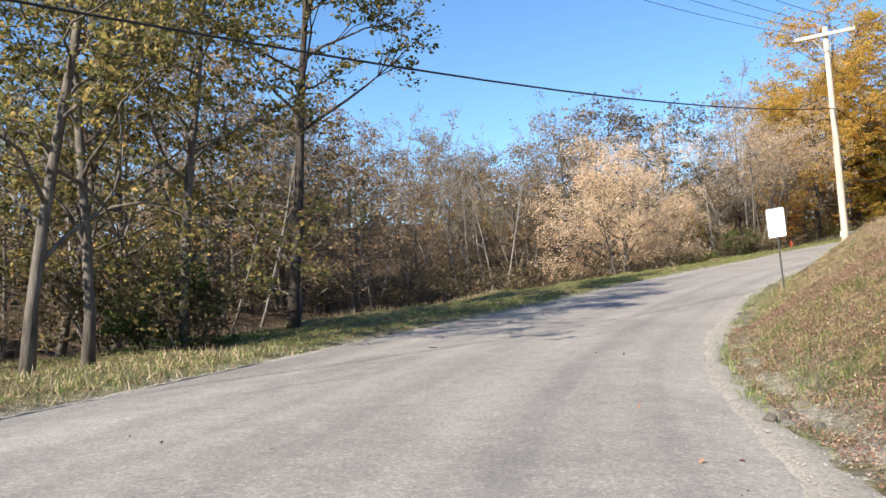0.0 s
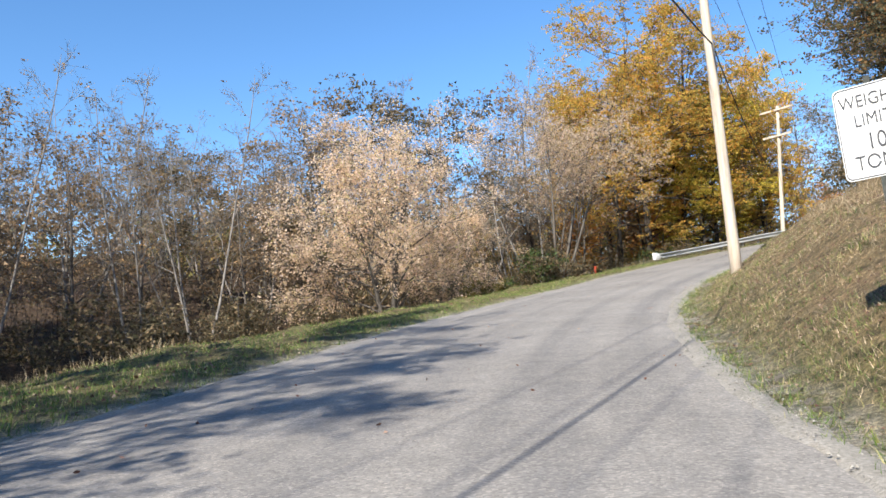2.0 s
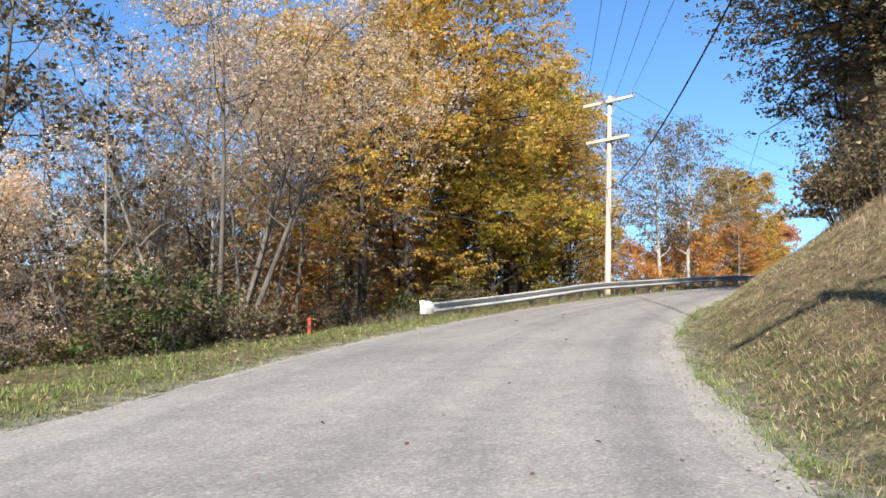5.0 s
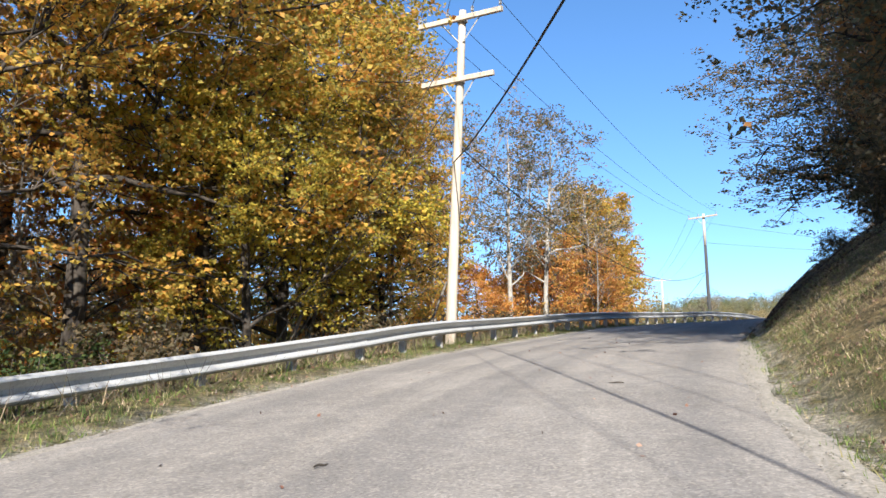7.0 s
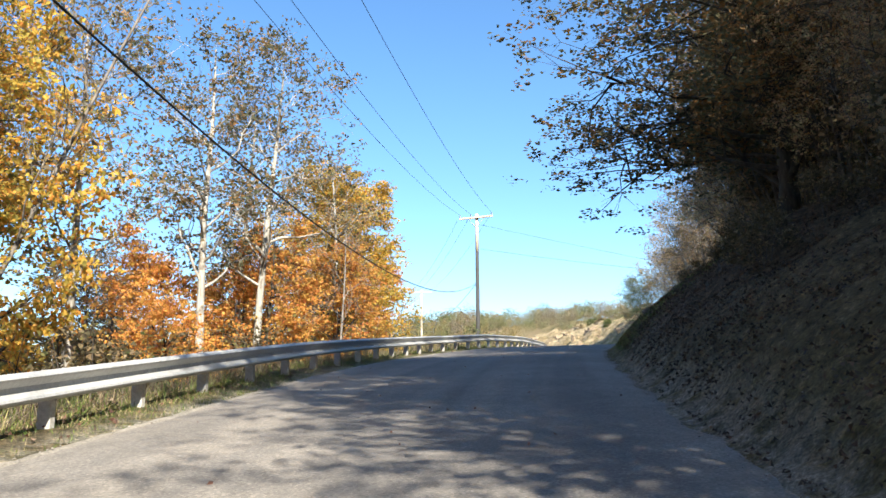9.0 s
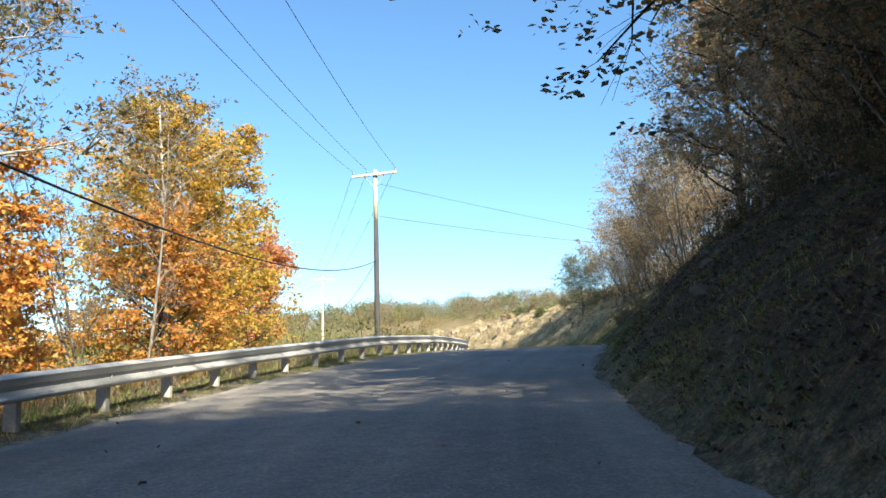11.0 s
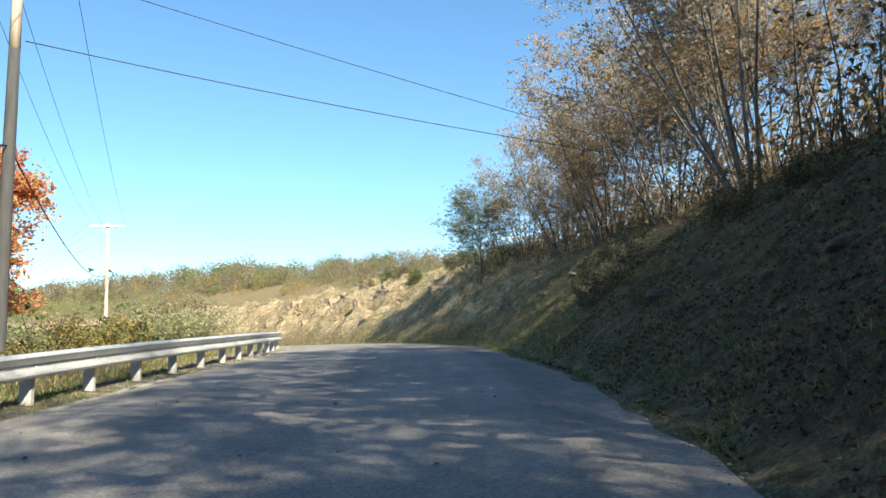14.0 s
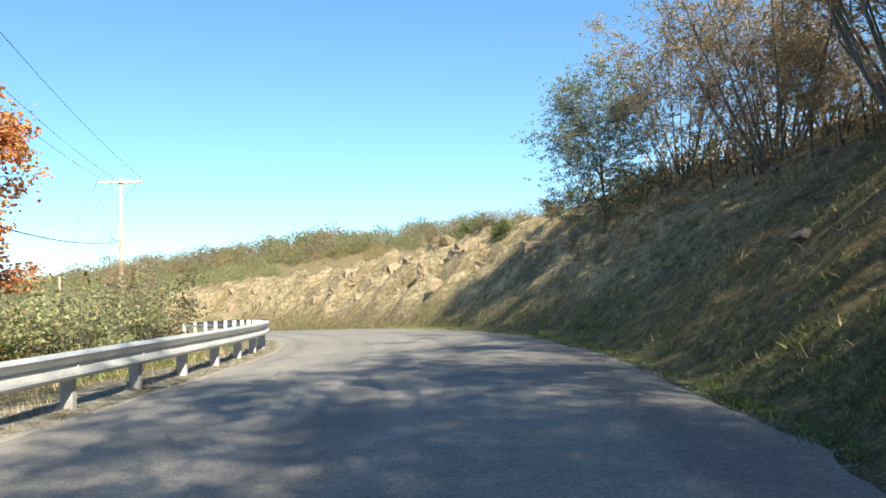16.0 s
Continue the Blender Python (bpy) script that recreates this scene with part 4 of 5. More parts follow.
P0, W0 = pole("utility_pole", "wooden utility pole beside the road", -24.0, -12.0, 8.5, 0.16, (0.1, 0.2), [(0.35, 1.2)], POLE_PALE, radians(-40), (-0.95, -0.3, 0.3, 0.95))
P5, W5 = pole("utility_pole", "distant pale utility pole past the bend", 176.0, 158.0, 24.0, 0.16, (0.1, 0.1), [(0.3, 1.3)], POLE_PALE, radians(-60), (-0.95, -0.3, 0.95))
for a, b, sag in ((W0, W1, 1.6), (W1, W2, 0.5)):
    for p, q in zip(a, b):
        cable("power_line", "thin bare power line strung between poles", p, q, sag, 0.009)
for p, q in zip((W2[0], W2[1], W2[3]), W3):
    cable("power_line", "thin bare power line strung between poles", p, q, 0.9, 0.009)
for a, b in ((W3, W4), (W4, W5)):
    for p, q in zip(a, b):
        cable("power_line", "thin bare power line strung between poles", p, q, 0.7, 0.009)
T0, T1, T2, T3, T4 = (-23.9, -12.0, 5.0), (16.7, 34.4, 9.8), (41.45, 63.0, 12.4), (91.25, 80.4, 16.75), (131.1, 107.0, 18.95)
for p, q, sag, r in ((T0, T1, 1.6, 0.021), (T1, T2, 1.2, 0.018), ((41.45, 63.0, 13.0), T3, 2.1, 0.019), (T3, T4, 1.2, 0.019)):
    cable("telephone_cable", "thick black telephone cable sagging between poles", p, q, sag, r)
cable("power_line", "thin service wire crossing over the road into the trees", (91.4, 80.2, 20.95), (113.7, 53.6, 15.95), 0.3, 0.01)
cable("power_line", "thin service wire crossing over the road into the trees", (91.4, 80.2, 19.15), (113.7, 53.6, 17.75), 0.6, 0.012)
for k in (0.0, 0.6):
    cable("guy_wire", "steel guy wire from the pole down into the woods", (41.5, 63.0, 15.8 - k * 2.5), (36.5 + k, 66.5 + k, ground_at(36.5 + k, 66.5 + k)), 0.0, 0.012, 4)


# ---- weight limit sign ----
def text_mesh(body, size, x, z, squash=1.0):
    cu = bpy.data.curves.new("letters", "FONT")
    cu.body, cu.size, cu.align_x, cu.align_y, cu.extrude = body, size, "CENTER", "CENTER", 0.0015
    ob = bpy.data.objects.new("letters", cu)
    scene.collection.objects.link(ob)
    bpy.context.view_layer.update()
    me = bpy.data.meshes.new_from_object(ob.evaluated_get(bpy.context.evaluated_depsgraph_get()))
    bpy.data.objects.remove(ob)
    me.transform(Matrix.Translation((x, -0.008, z)) @ Matrix.Rotation(radians(90), 4, "X") @ Matrix.Diagonal((squash, 1, 1, 1)))
    me.materials.clear()
    me.materials.append(SIGN_BLACK)
    return me


SX, SY = 8.5, 20.75
sg = ground_at(SX, SY)
sign = empty("weight_limit_sign", SX, SY, sg, "white weight limit sign on a leaning dark steel post", "road sign", turn=radians(-58))
sign.rotation_euler = (radians(2), radians(-3), radians(-58))
SIGN_LOW = 3.36 - sg
bm = bmesh.new()
w, h, r = 0.268, 0.375, 0.045
ring = []
for cx, cz, a0 in ((w - r, h - r, 0), (-w + r, h - r, 90), (-w + r, -h + r, 180), (w - r, -h + r, 270)):
    for k in range(5):
        a = radians(a0 + 22.5 * k)
        ring.append((cx + r * math.cos(a), cz + r * math.sin(a)))
front = [bm.verts.new((x, -0.003, SIGN_LOW + h + z)) for x, z in ring]
back = [bm.verts.new((x, 0.0, SIGN_LOW + h + z)) for x, z in ring]
bm.faces.new(front)
bm.faces.new(back[::-1])
for k in range(len(ring)):
    bm.faces.new((front[k], front[k - 1], back[k - 1], back[k]))
panel = part("panel", bm, SIGN_WHITE, sign, "white sheet metal panel with rounded corners")
bm = bmesh.new()
inner = [(x * 0.945, z * 0.955) for x, z in ring]
outer = [(x * 0.975, z * 0.98) for x, z in ring]
vi = [bm.verts.new((x, -0.006, SIGN_LOW + h + z)) for x, z in inner]
vo = [bm.verts.new((x, -0.006, SIGN_LOW + h + z)) for x, z in outer]
for k in range(len(ring)):
    bm.faces.new((vo[k], vo[k - 1], vi[k - 1], vi[k]))
part("border", bm, SIGN_BLACK, panel, "thin faded border line")
for word, size, z in (("WEIGHT", 0.145, 0.245), ("LIMIT", 0.145, 0.09), ("10", 0.19, -0.09), ("TONS", 0.165, -0.25)):
    part("lettering", text_mesh(word, size, 0, SIGN_LOW + h + z, 0.82), SIGN_BLACK, panel, "black sign lettering")
bm = bmesh.new()
pts = [(-0.024, 0.0), (-0.024, 0.01), (-0.01, 0.01), (-0.01, 0.03), (0.01, 0.03), (0.01, 0.01), (0.024, 0.01), (0.024, 0.0)]
lo = [bm.verts.new((x, 0.003 + y, -0.5)) for x, y in pts]
hi = [bm.verts.new((x, 0.003 + y, SIGN_LOW + 2 * h + 0.06)) for x, y in pts]
for k in range(8):
    bm.faces.new((lo[k], lo[k - 1], hi[k - 1], hi[k]))
bm.faces.new(hi)
bm.faces.new(lo[::-1])
part("post", bm, SIGN_POST, sign, "dark steel channel post")
for z in (SIGN_LOW + 0.12, SIGN_LOW + 2 * h - 0.12):
    bm = bmesh.new()
    bmesh.ops.create_uvsphere(bm, u_segments=8, v_segments=6, radius=0.014, matrix=Matrix.Translation((0, -0.008, z)))
    part("bolt", bm, STEEL, sign)

# ---- red marker post ----
mx, my = 25.0, 59.3
marker = empty("marker_post", mx, my, ground_at(mx, my), "thin red plastic marker post at the grass edge", "marker post")
part("stake", block(0.1, 0.03, 1.15, (0, 0, 0.475), 0.01), RED_PLASTIC, marker)
part("cap", block(0.12, 0.05, 0.08, (0, 0, 1.07), 0.012), RED_PLASTIC, marker)

# ---- woods left of the first bend ----
plant("olive", -7.3, 13.9, 1.0, 0.3, 0)
plant("olive", -7.0, 15.6, 0.95, 2.1, 1)
plant("olive", -9.3, 19.1, 0.95, 4.0, 2)
plant("olive", -8.6, 20.8, 0.9, 5.0, 2)
plant("olive", -6.0, 18.3, 1.0, 1.0, 1)
plant("olive", -11.0, 15.5, 0.95, 3.0, 0)
plant("straight", -4.9, 25.3, 1.0, 0.5, 0)
plant("bush", -6.6, 18.6, 0.9)
plant("brush", -5.6, 18.0, 0.9)
plant("brush", -7.6, 18.0, 1.1)
plant("brush", -6.4, 22.5, 0.8)
for x, y, k, z in ((-8.8, 42.4, "bare", 0.85), (-4.2, 45.6, "bare", 0.8), (-5.3, 47.0, "bare", 0.82), (0.9, 44.5, "bare", 0.7), (2.8, 46.0, "bare", 0.76), (2.6, 52.4, "bare", 0.75),
                   (-2.6, 54.0, "bare", 0.95), (0.0, 56.0, "brown", 0.7), (5.0, 58.0, "brown", 0.75), (-6.0, 52.0, "brown", 0.8), (-9.5, 46.0, "drab", 0.9), (-12.0, 40.0, "brown", 0.95)):
    plant(k, x, y, z)
for x, y, k, z in ((-9.0, 37.5, "bare", 0.95), (-10.5, 40.0, "brown", 1.1), (-13.0, 43.0, "olive", 0.95), (-7.2, 38.5, "drab", 0.95), (-5.0, 41.5, "brown", 0.85)):
    plant(k, x, y, z, x * 1.7, int(-x) % 2)
plant("pink", 10.6, 50.4, 1.05, 0.4, 0)
plant("blond", 21.6, 57.6, 1.0, 2.0)
plant("pink", 14.6, 56.6, 0.7, 1.0, 1)
for x, y in ((15.6, 53.4), (18.2, 56.0)):
    plant("yellow_bush", x, y, 0.7)
wood_rng = np.random.default_rng(5)
for k in range(85):
    s, lat = wood_rng.uniform(-4, 62), -wood_rng.uniform(20, 50)
    x, y = along(s, lat)
    near_pink = min(math.hypot(x - 10.6, y - 50.4), math.hypot(x - 21.6, y - 57.6)) < 7
    if (y > 28 or x < -8) and not near_pink:
        plant(("bare", "brown", "drab", "bare")[int(wood_rng.integers(0, 4))], float(x), float(y), wood_rng.uniform(0.55, 0.88))
for k in range(64):
    s, lat = wood_rng.uniform(2, 62), -wood_rng.uniform(13, 26)
    if s < 36:
        lat -= 9
    x, y = along(s, lat)
    if math.hypot(x - 10.6, y - 50.4) > 5.5:
        plant("brush", float(x), float(y), wood_rng.uniform(0.5, 1.0))
for x, y, k, z in ((16.5, 62.5, "drab", 1.15), (20.0, 66.0, "bare", 1.2), (24.0, 66.5, "brown", 1.15), (12.5, 63.0, "drab", 1.2), (8.8, 61.0, "brown", 1.05), (12.8, 68.5, "bare", 1.25), (26.5, 71.0, "bare", 1.25), (29.0, 66.0, "bare", 1.3)):
    plant(k, x, y, z)
# gold maples behind the guardrail
for x, y, z, v in ((29.4, 64.4, 0.88, 0), (33.2, 67.0, 1.2, 1), (36.8, 68.6, 1.15, 2), (46.4, 75.6, 1.0, 1), (33.0, 73.0, 1.1, 2), (42.8, 71.0, 0.8, 0), (46.2, 71.0, 0.68, 2)):
    plant("gold", x, y, z, None, v)
plant("lime", 40.0, 69.0, 0.95)
plant("lime", 37.0, 66.0, 0.66)
plant("orange", 35.0, 70.5, 0.85)
plant("brown", 30.0, 68.5, 1.0)
plant("brown", 26.3, 63.8, 0.75)
plant("orange", 27.5, 66.5, 0.5)
for k in range(34):
    s, lat = wood_rng.uniform(54, 84), -wood_rng.uniform(15, 34)
    plant_at(("brown", "bare", "bare", "brown")[k % 4], s, lat, wood_rng.uniform(0.55, 0.9))
for k in range(44):
    s, lat = wood_rng.uniform(52, 100), -wood_rng.uniform(8, 16)
    plant_at(("brush", "brush", "bush")[k % 3], s, lat, wood_rng.uniform(0.5, 0.9))
for k in range(26):
    plant_at("brush", wood_rng.uniform(56, 86), -wood_rng.uniform(7.6, 11), wood_rng.uniform(0.4, 0.8))
# trees past the first pole
plant("amber", 54.0, 80.2, 1.42, 1.5, 0, 0.66)
plant("silver", 60.4, 76.9, 0.98, 0.2, 0)
plant("silver", 62.7, 76.2, 0.95, 2.2, 1)
plant("silver", 57.6, 80.0, 1.05, 3.2, 1)
plant("silver", 66.5, 80.5, 0.95, 4.2, 0)
plant("orange", 65.4, 78.0, 0.72)
plant("orange", 61.8, 80.0, 0.66)
plant("orange", 58.0, 75.5, 0.42)
plant("orange", 69.0, 82.0, 0.7)
for k in range(15):
    plant_at("bare", wood_rng.uniform(57, 84), -wood_rng.uniform(11.5, 17), wood_rng.uniform(0.7, 1.0))
plant("bare", 73.5, 80.5, 0.95)
plant("bare", 75.5, 83.0, 0.9)
plant("amber", 82.0, 86.0, 0.98, 1.0, 0)
plant("amber", 88.6, 88.6, 1.05, 3.0, 1)
plant("amber", 84.5, 89.0, 1.05, 5.0, 0)
plant("silver", 79.5, 84.2, 0.95, 1.0, 0)
plant("orange", 78.0, 83.0, 0.8)
plant("red", 121.0, 111.8, 1.5)
plant("amber", 113.0, 108.5, 0.62)
for k in range(22):
    s, lat = wood_rng.uniform(80, 128), -wood_rng.uniform(19, 34)
    plant_at(("brown", "orange", "drab", "brown")[k % 4], s, lat, wood_rng.uniform(0.5, 0.75))
for k in range(46):
    s, lat = wood_rng.uniform(86, 160), -wood_rng.uniform(9, 22)
    plant_at(("brush", "bush", "yellow_bush")[k % 3], s, lat, wood_rng.uniform(0.6, 1.1) * (1 - 0.5 * sstep(s, 96, 106)))
for k in range(34):
    s, lat = wood_rng.uniform(124, 172), -wood_rng.uniform(8, 18)
    plant_at(("yellow_bush", "brush", "olive_bush", "olive_bush")[k % 4], s, lat, wood_rng.uniform(0.5, 0.85))
for k in range(46):
    s, lat = wood_rng.uniform(128, 168), -wood_rng.uniform(6.8, 15)
    plant_at(("yellow_bush", "olive_bush", "brush", "olive_bush")[k % 4], s, lat, wood_rng.uniform(0.8, 1.25) * (0.5 + 0.5 * sstep(s, 134, 146)))
plant("bare", 118.0, 96.0, 0.4, 1.0, 0, label="small bare sapling behind the guardrail")
plant("thicket", 109.3, 87.9, 0.6, 2.0, 1, 0.8, label="tall scraggly shrub with thin leaves behind the guardrail")
# ---- trees on the right bank ----
for s, lat, z, v, wide, turn in ((57, 12.5, 0.5, 0, 1.1, 0.5), (62.5, 9.8, 0.52, 1, 1.25, 1.9), (66, 11.0, 0.95, 1, 1.0, 5.2), (67.5, 8.6, 1.08, 2, 1.06, 3.6), (69.5, 11.0, 0.85, 0, 1.05, 3.3), (73, 7.8, 0.84, 1, 1.14, 2.6),
                                 (93, 6.0, 0.64, 2, 1.6, 0.9), (97.5, 8.6, 0.62, 0, 1.3, 2.2), (107.5, 12.0, 0.62, 1, 1.2, 1.1), (113.5, 12.5, 0.6, 2, 1.2, 4.0)):
    plant_at("oak", s, lat, z, turn, v, wide)
for s, lat, z, v in ((78.5, 8.0, 0.5, 1), (81.5, 7.2, 0.5, 0), (84.5, 6.6, 0.52, 1), (88, 7.4, 0.5, 0), (91.5, 6.8, 0.5, 1), (96, 8.4, 0.55, 0), (90, 12.5, 0.65, 1), (104.5, 7.8, 0.7, 1), (85, 11.5, 0.65, 1)):
    plant_at("russet", s, lat, z, None, v)
for s, lat, z in ((69, 7.4, 0.2), (71, 6.8, 0.24), (73.5, 6.5, 0.26), (66, 9.0, 0.22)):
    plant_at("oak", s, lat, z, label="young oak with dull green and rusty leaves on the bank")
for k in range(26):
    plant_at("brush", wood_rng.uniform(63, 84), wood_rng.uniform(5.0, 6.8), wood_rng.uniform(0.6, 0.95))
for s, lat, z in ((63, 7.6, 0.22), (66, 7.0, 0.25), (69, 6.4, 0.28), (73, 6.2, 0.3), (84, 6.4, 0.36)):
    plant_at("rusty", s, lat, z, label="low rusty-leaved shrub tree on the crest of the bank")
for k in range(4):
    plant_at("rusty", 90.5 + k * 4.6, 6.6 + 0.5 * (k % 2), 0.4 + 0.05 * (k % 3))
for s, lat, z in ((108, 8.0, 1.0), (112, 7.6, 0.95), (115.5, 8.4, 0.95), (118.5, 7.2, 0.88)):
    plant_at("rusty", s, lat, z)
for k in range(9):
    plant_at("thicket", 63 + k * 3.2, 6.0 + wood_rng.uniform(0.4, 2.0), wood_rng.uniform(0.4, 0.65))
for k in range(8):
    plant_at("thicket", 94 + k * 3.2, 6.4 + wood_rng.uniform(0, 2.2), wood_rng.uniform(0.8, 1.1))
for s, lat, z in ((127.2, 7.0, 1.25), (128.6, 8.2, 1.3), (132.4, 7.2, 1.2), (133.6, 8.0, 1.25), (137.2, 7.0, 1.15), (138.4, 7.9, 1.15), (141.8, 7.1, 1.0), (143.2, 7.6, 0.95), (146.2, 7.2, 0.85)):
    plant_at("thicket", s, lat, z)
for k in range(44):
    s, lat = wood_rng.uniform(30, 146), wood_rng.uniform(6, 10)
    if s < 116:
        plant_at(("brush", "brush", "bush")[k % 3], s, lat, wood_rng.uniform(0.5, 0.9))
    elif k % 2:
        plant_at("thicket", s, lat + 0.6, wood_rng.uniform(0.3, 0.45), label="low twiggy thicket shrub with sparse reddish leaves")
for k in range(26):
    s, lat = wood_rng.uniform(80, 130), wood_rng.uniform(3.6, 6.0)
    plant_at("brush", s, lat, wood_rng.uniform(0.2, 0.4))
plant_at("round", 148.5, 6.0, 0.88)
for k in range(16):
    plant_at(("bush", "bush", "brush")[k % 3], wood_rng.uniform(151, 166), wood_rng.uniform(6.6, 10.5), wood_rng.uniform(0.25, 0.45))
for p in [p for v in KINDS.values() for p in v if p.name not in USED]:
    for o in (*p.children, p):
        bpy.data.objects.remove(o)
# ---- grass, leaf litter, undergrowth ----
def blades(name, label, material, s, lat, tall, wide, seed, lay=0.6):
    """Many single grass blades as one sheet of stuff."""
    rng = np.random.default_rng(seed)
    xy = along(s, lat)
    n = len(s)
    z = height(xy[:, 0], xy[:, 1]) - 0.02
    a = rng.uniform(0, 2 * np.pi, n)
    h = tall * rng.uniform(0.35, 1.3, n)
    w = wide * rng.uniform(0.6, 1.4, n)
    b = rng.uniform(0, 2 * np.pi, n)
    out = h * lay * rng.uniform(0.2, 1.6, n)
    base = np.column_stack([xy, z])
    side = np.column_stack([np.cos(a) * w, np.sin(a) * w, 0 * a])
    tip = base + np.column_stack([np.cos(b) * out, np.sin(b) * out, h * np.clip(1.05 - 0.45 * out / (h + 1e-6), 0.35, 1)])
    v = np.stack([base - side, base + side, tip], 1).reshape(-1, 3)
    f = np.arange(n * 3).reshape(n, 3)
    return tagged(new(name, mesh_of(name, v, f, material)), label, "grass", kind="stuff")


grass_rng = np.random.default_rng(21)


def patch(n, s0, s1, left=None, right=None, power=1.0):
    """Random spots past one road edge, between two distances from it, in clumps."""
    s = grass_rng.uniform(s0, s1, n)
    a, b = left or right
    u = a + (b - a) * grass_rng.uniform(0, 1, n) ** power
    keep = wobble(s * 1.0, u * 2.2, 0.45) + wobble(s, u, 1.9, 3.0) > grass_rng.normal(-0.5, 0.9, n)
    s, u = s[keep], u[keep]
    return (s, edge_left(s) - u) if left else (s, edge_right(s) + u)


def tufts(n, each, spread, *a, **k):
    """The same spots, each with several blades round it."""
    s, lat = patch(n, *a, **k)
    s, lat = np.repeat(s, each), np.repeat(lat, each)
    return s + grass_rng.normal(0, spread, len(s)), lat + grass_rng.normal(0, spread, len(s))


blades("verge_grass", "short green and straw-coloured grass on the road verge", GRASS_MAT, *patch(120000, 8, 64, left=(0.15, 10.0), power=1.2), 0.12, 0.008, 1)
blades("verge_grass", "tall pale seeding grass at the wood's edge", DRY_GRASS, *patch(12000, 18, 62, left=(7.0, 10.5)), 0.34, 0.006, 2, 0.4)
blades("verge_grass", "sparse dry grass under the guardrail", DRY_GRASS, *patch(45000, 60, 160, left=(0.15, 2.4)), 0.1, 0.006, 3)
blades("verge_grass", "short yellow-green grass along the guardrail", GRASS_MAT, *patch(70000, 60, 128, left=(0.12, 1.5)), 0.1, 0.006, 13, 0.9)
blades("verge_grass", "tall dry weeds behind the guardrail", DRY_GRASS, *tufts(1300, 8, 0.1, 60, 160, left=(1.0, 6.5)), 0.42, 0.007, 4, 0.5)
blades("verge_grass", "tangled brown stems behind the guardrail", TWIG_MAT, *tufts(3600, 8, 0.12, 60, 130, left=(1.0, 5.0)), 0.5, 0.006, 14, 0.7)
blades("verge_grass", "green weeds behind the guardrail", GRASS_MAT, *tufts(2600, 9, 0.1, 60, 150, left=(0.9, 5.0)), 0.3, 0.009, 15, 0.7)
blades("verge_grass", "thin grass beside the road under the trees", DRY_GRASS, *patch(9000, -4, 14, left=(0.1, 4.0)), 0.2, 0.008, 9)
blades("bank_grass", "matted dry and green grass on the cut bank", DRY_GRASS, *tufts(34000, 9, 0.12, 8, 75, right=(0.4, 6.0), power=1.1), 0.09, 0.0045, 5, 0.9)
blades("bank_grass", "green grass tufts at the foot of the bank", GRASS_MAT, *tufts(9000, 9, 0.1, 6, 76, right=(0.2, 3.2), power=1.8), 0.11, 0.0055, 6, 0.9)
blades("bank_grass", "green grass tufts at the foot of the wooded bank", GRASS_MAT, *tufts(9000, 10, 0.1, 92, 160, right=(0.2, 4.0), power=2.0), 0.11, 0.006, 16, 0.9)
blades("bank_grass", "short matted grass on the wooded bank", GRASS_MAT, *patch(75000, 90, 150, right=(0.15, 6.0), power=1.6), 0.11, 0.006, 26, 1.2)
blades("bank_grass", "short straw on the wooded bank", DRY_GRASS, *patch(60000, 100, 150, right=(0.3, 7.0)), 0.1, 0.005, 27, 1.4)
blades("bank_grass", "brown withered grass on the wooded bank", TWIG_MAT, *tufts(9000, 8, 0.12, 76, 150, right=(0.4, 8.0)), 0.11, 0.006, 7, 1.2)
blades("bank_grass", "tall dry weeds along the crest of the bank", DRY_GRASS, *tufts(1500, 9, 0.12, 28, 80, right=(3.2, 7.0)), 0.34, 0.007, 19, 0.6)
blades("bank_grass", "straw-coloured grass on the cut hillside", DRY_GRASS, *tufts(9000, 7, 0.14, 126, 196, right=(0.6, 11.0)), 0.15, 0.009, 17, 1.1)
blades("bank_grass", "green weeds on the cut hillside", GRASS_MAT, *tufts(7000, 7, 0.14, 128, 196, right=(0.3, 11.0), power=1.4), 0.14, 0.009, 18, 1.1)
blades("bank_grass", "tufts of grass among leaves by the roadside", GRASS_MAT, *tufts(1500, 16, 0.07, -4, 14, right=(0.6, 5.0)), 0.15, 0.006, 8, 0.8)


def litter(name, label, n, s0, s1, side, u0, u1, size, seed, material=LITTER_MAT, power=1.0):
    rng = np.random.default_rng(seed)
    s = rng.uniform(s0, s1, n)
    u = u0 + (u1 - u0) * rng.uniform(0, 1, n) ** power
    keep = wobble(s, u * 1.6, 0.8, seed) > rng.normal(-0.4, 0.8, n)
    s, u = s[keep], u[keep]
    xy = along(s, edge_right(s) + u if side > 0 else edge_left(s) - u)
    c = np.column_stack([xy, np.maximum(height(xy[:, 0], xy[:, 1]), -99) + 0.03])
    v, f = leaves(rng, c, size, 0.25, True)
    return tagged(new(name, mesh_of(name, v, f, material)), label, "leaves", kind="stuff")


litter("leaf_litter", "red-brown fallen leaves covering the roadside bank", 210000, -4, 17, 1, 0.25, 5.5, 0.021, 1)
litter("leaf_litter", "scattered brown fallen leaves on the bank", 32000, 16, 76, 1, 0.3, 7, 0.03, 2)
litter("leaf_litter", "brown fallen leaves on the wooded bank", 110000, 74, 128, 1, 0.1, 7, 0.045, 4, SHADED_LITTER)
litter("leaf_litter", "fallen leaves along the verge and under the trees", 30000, -4, 100, -1, 0.3, 12, 0.05, 3)


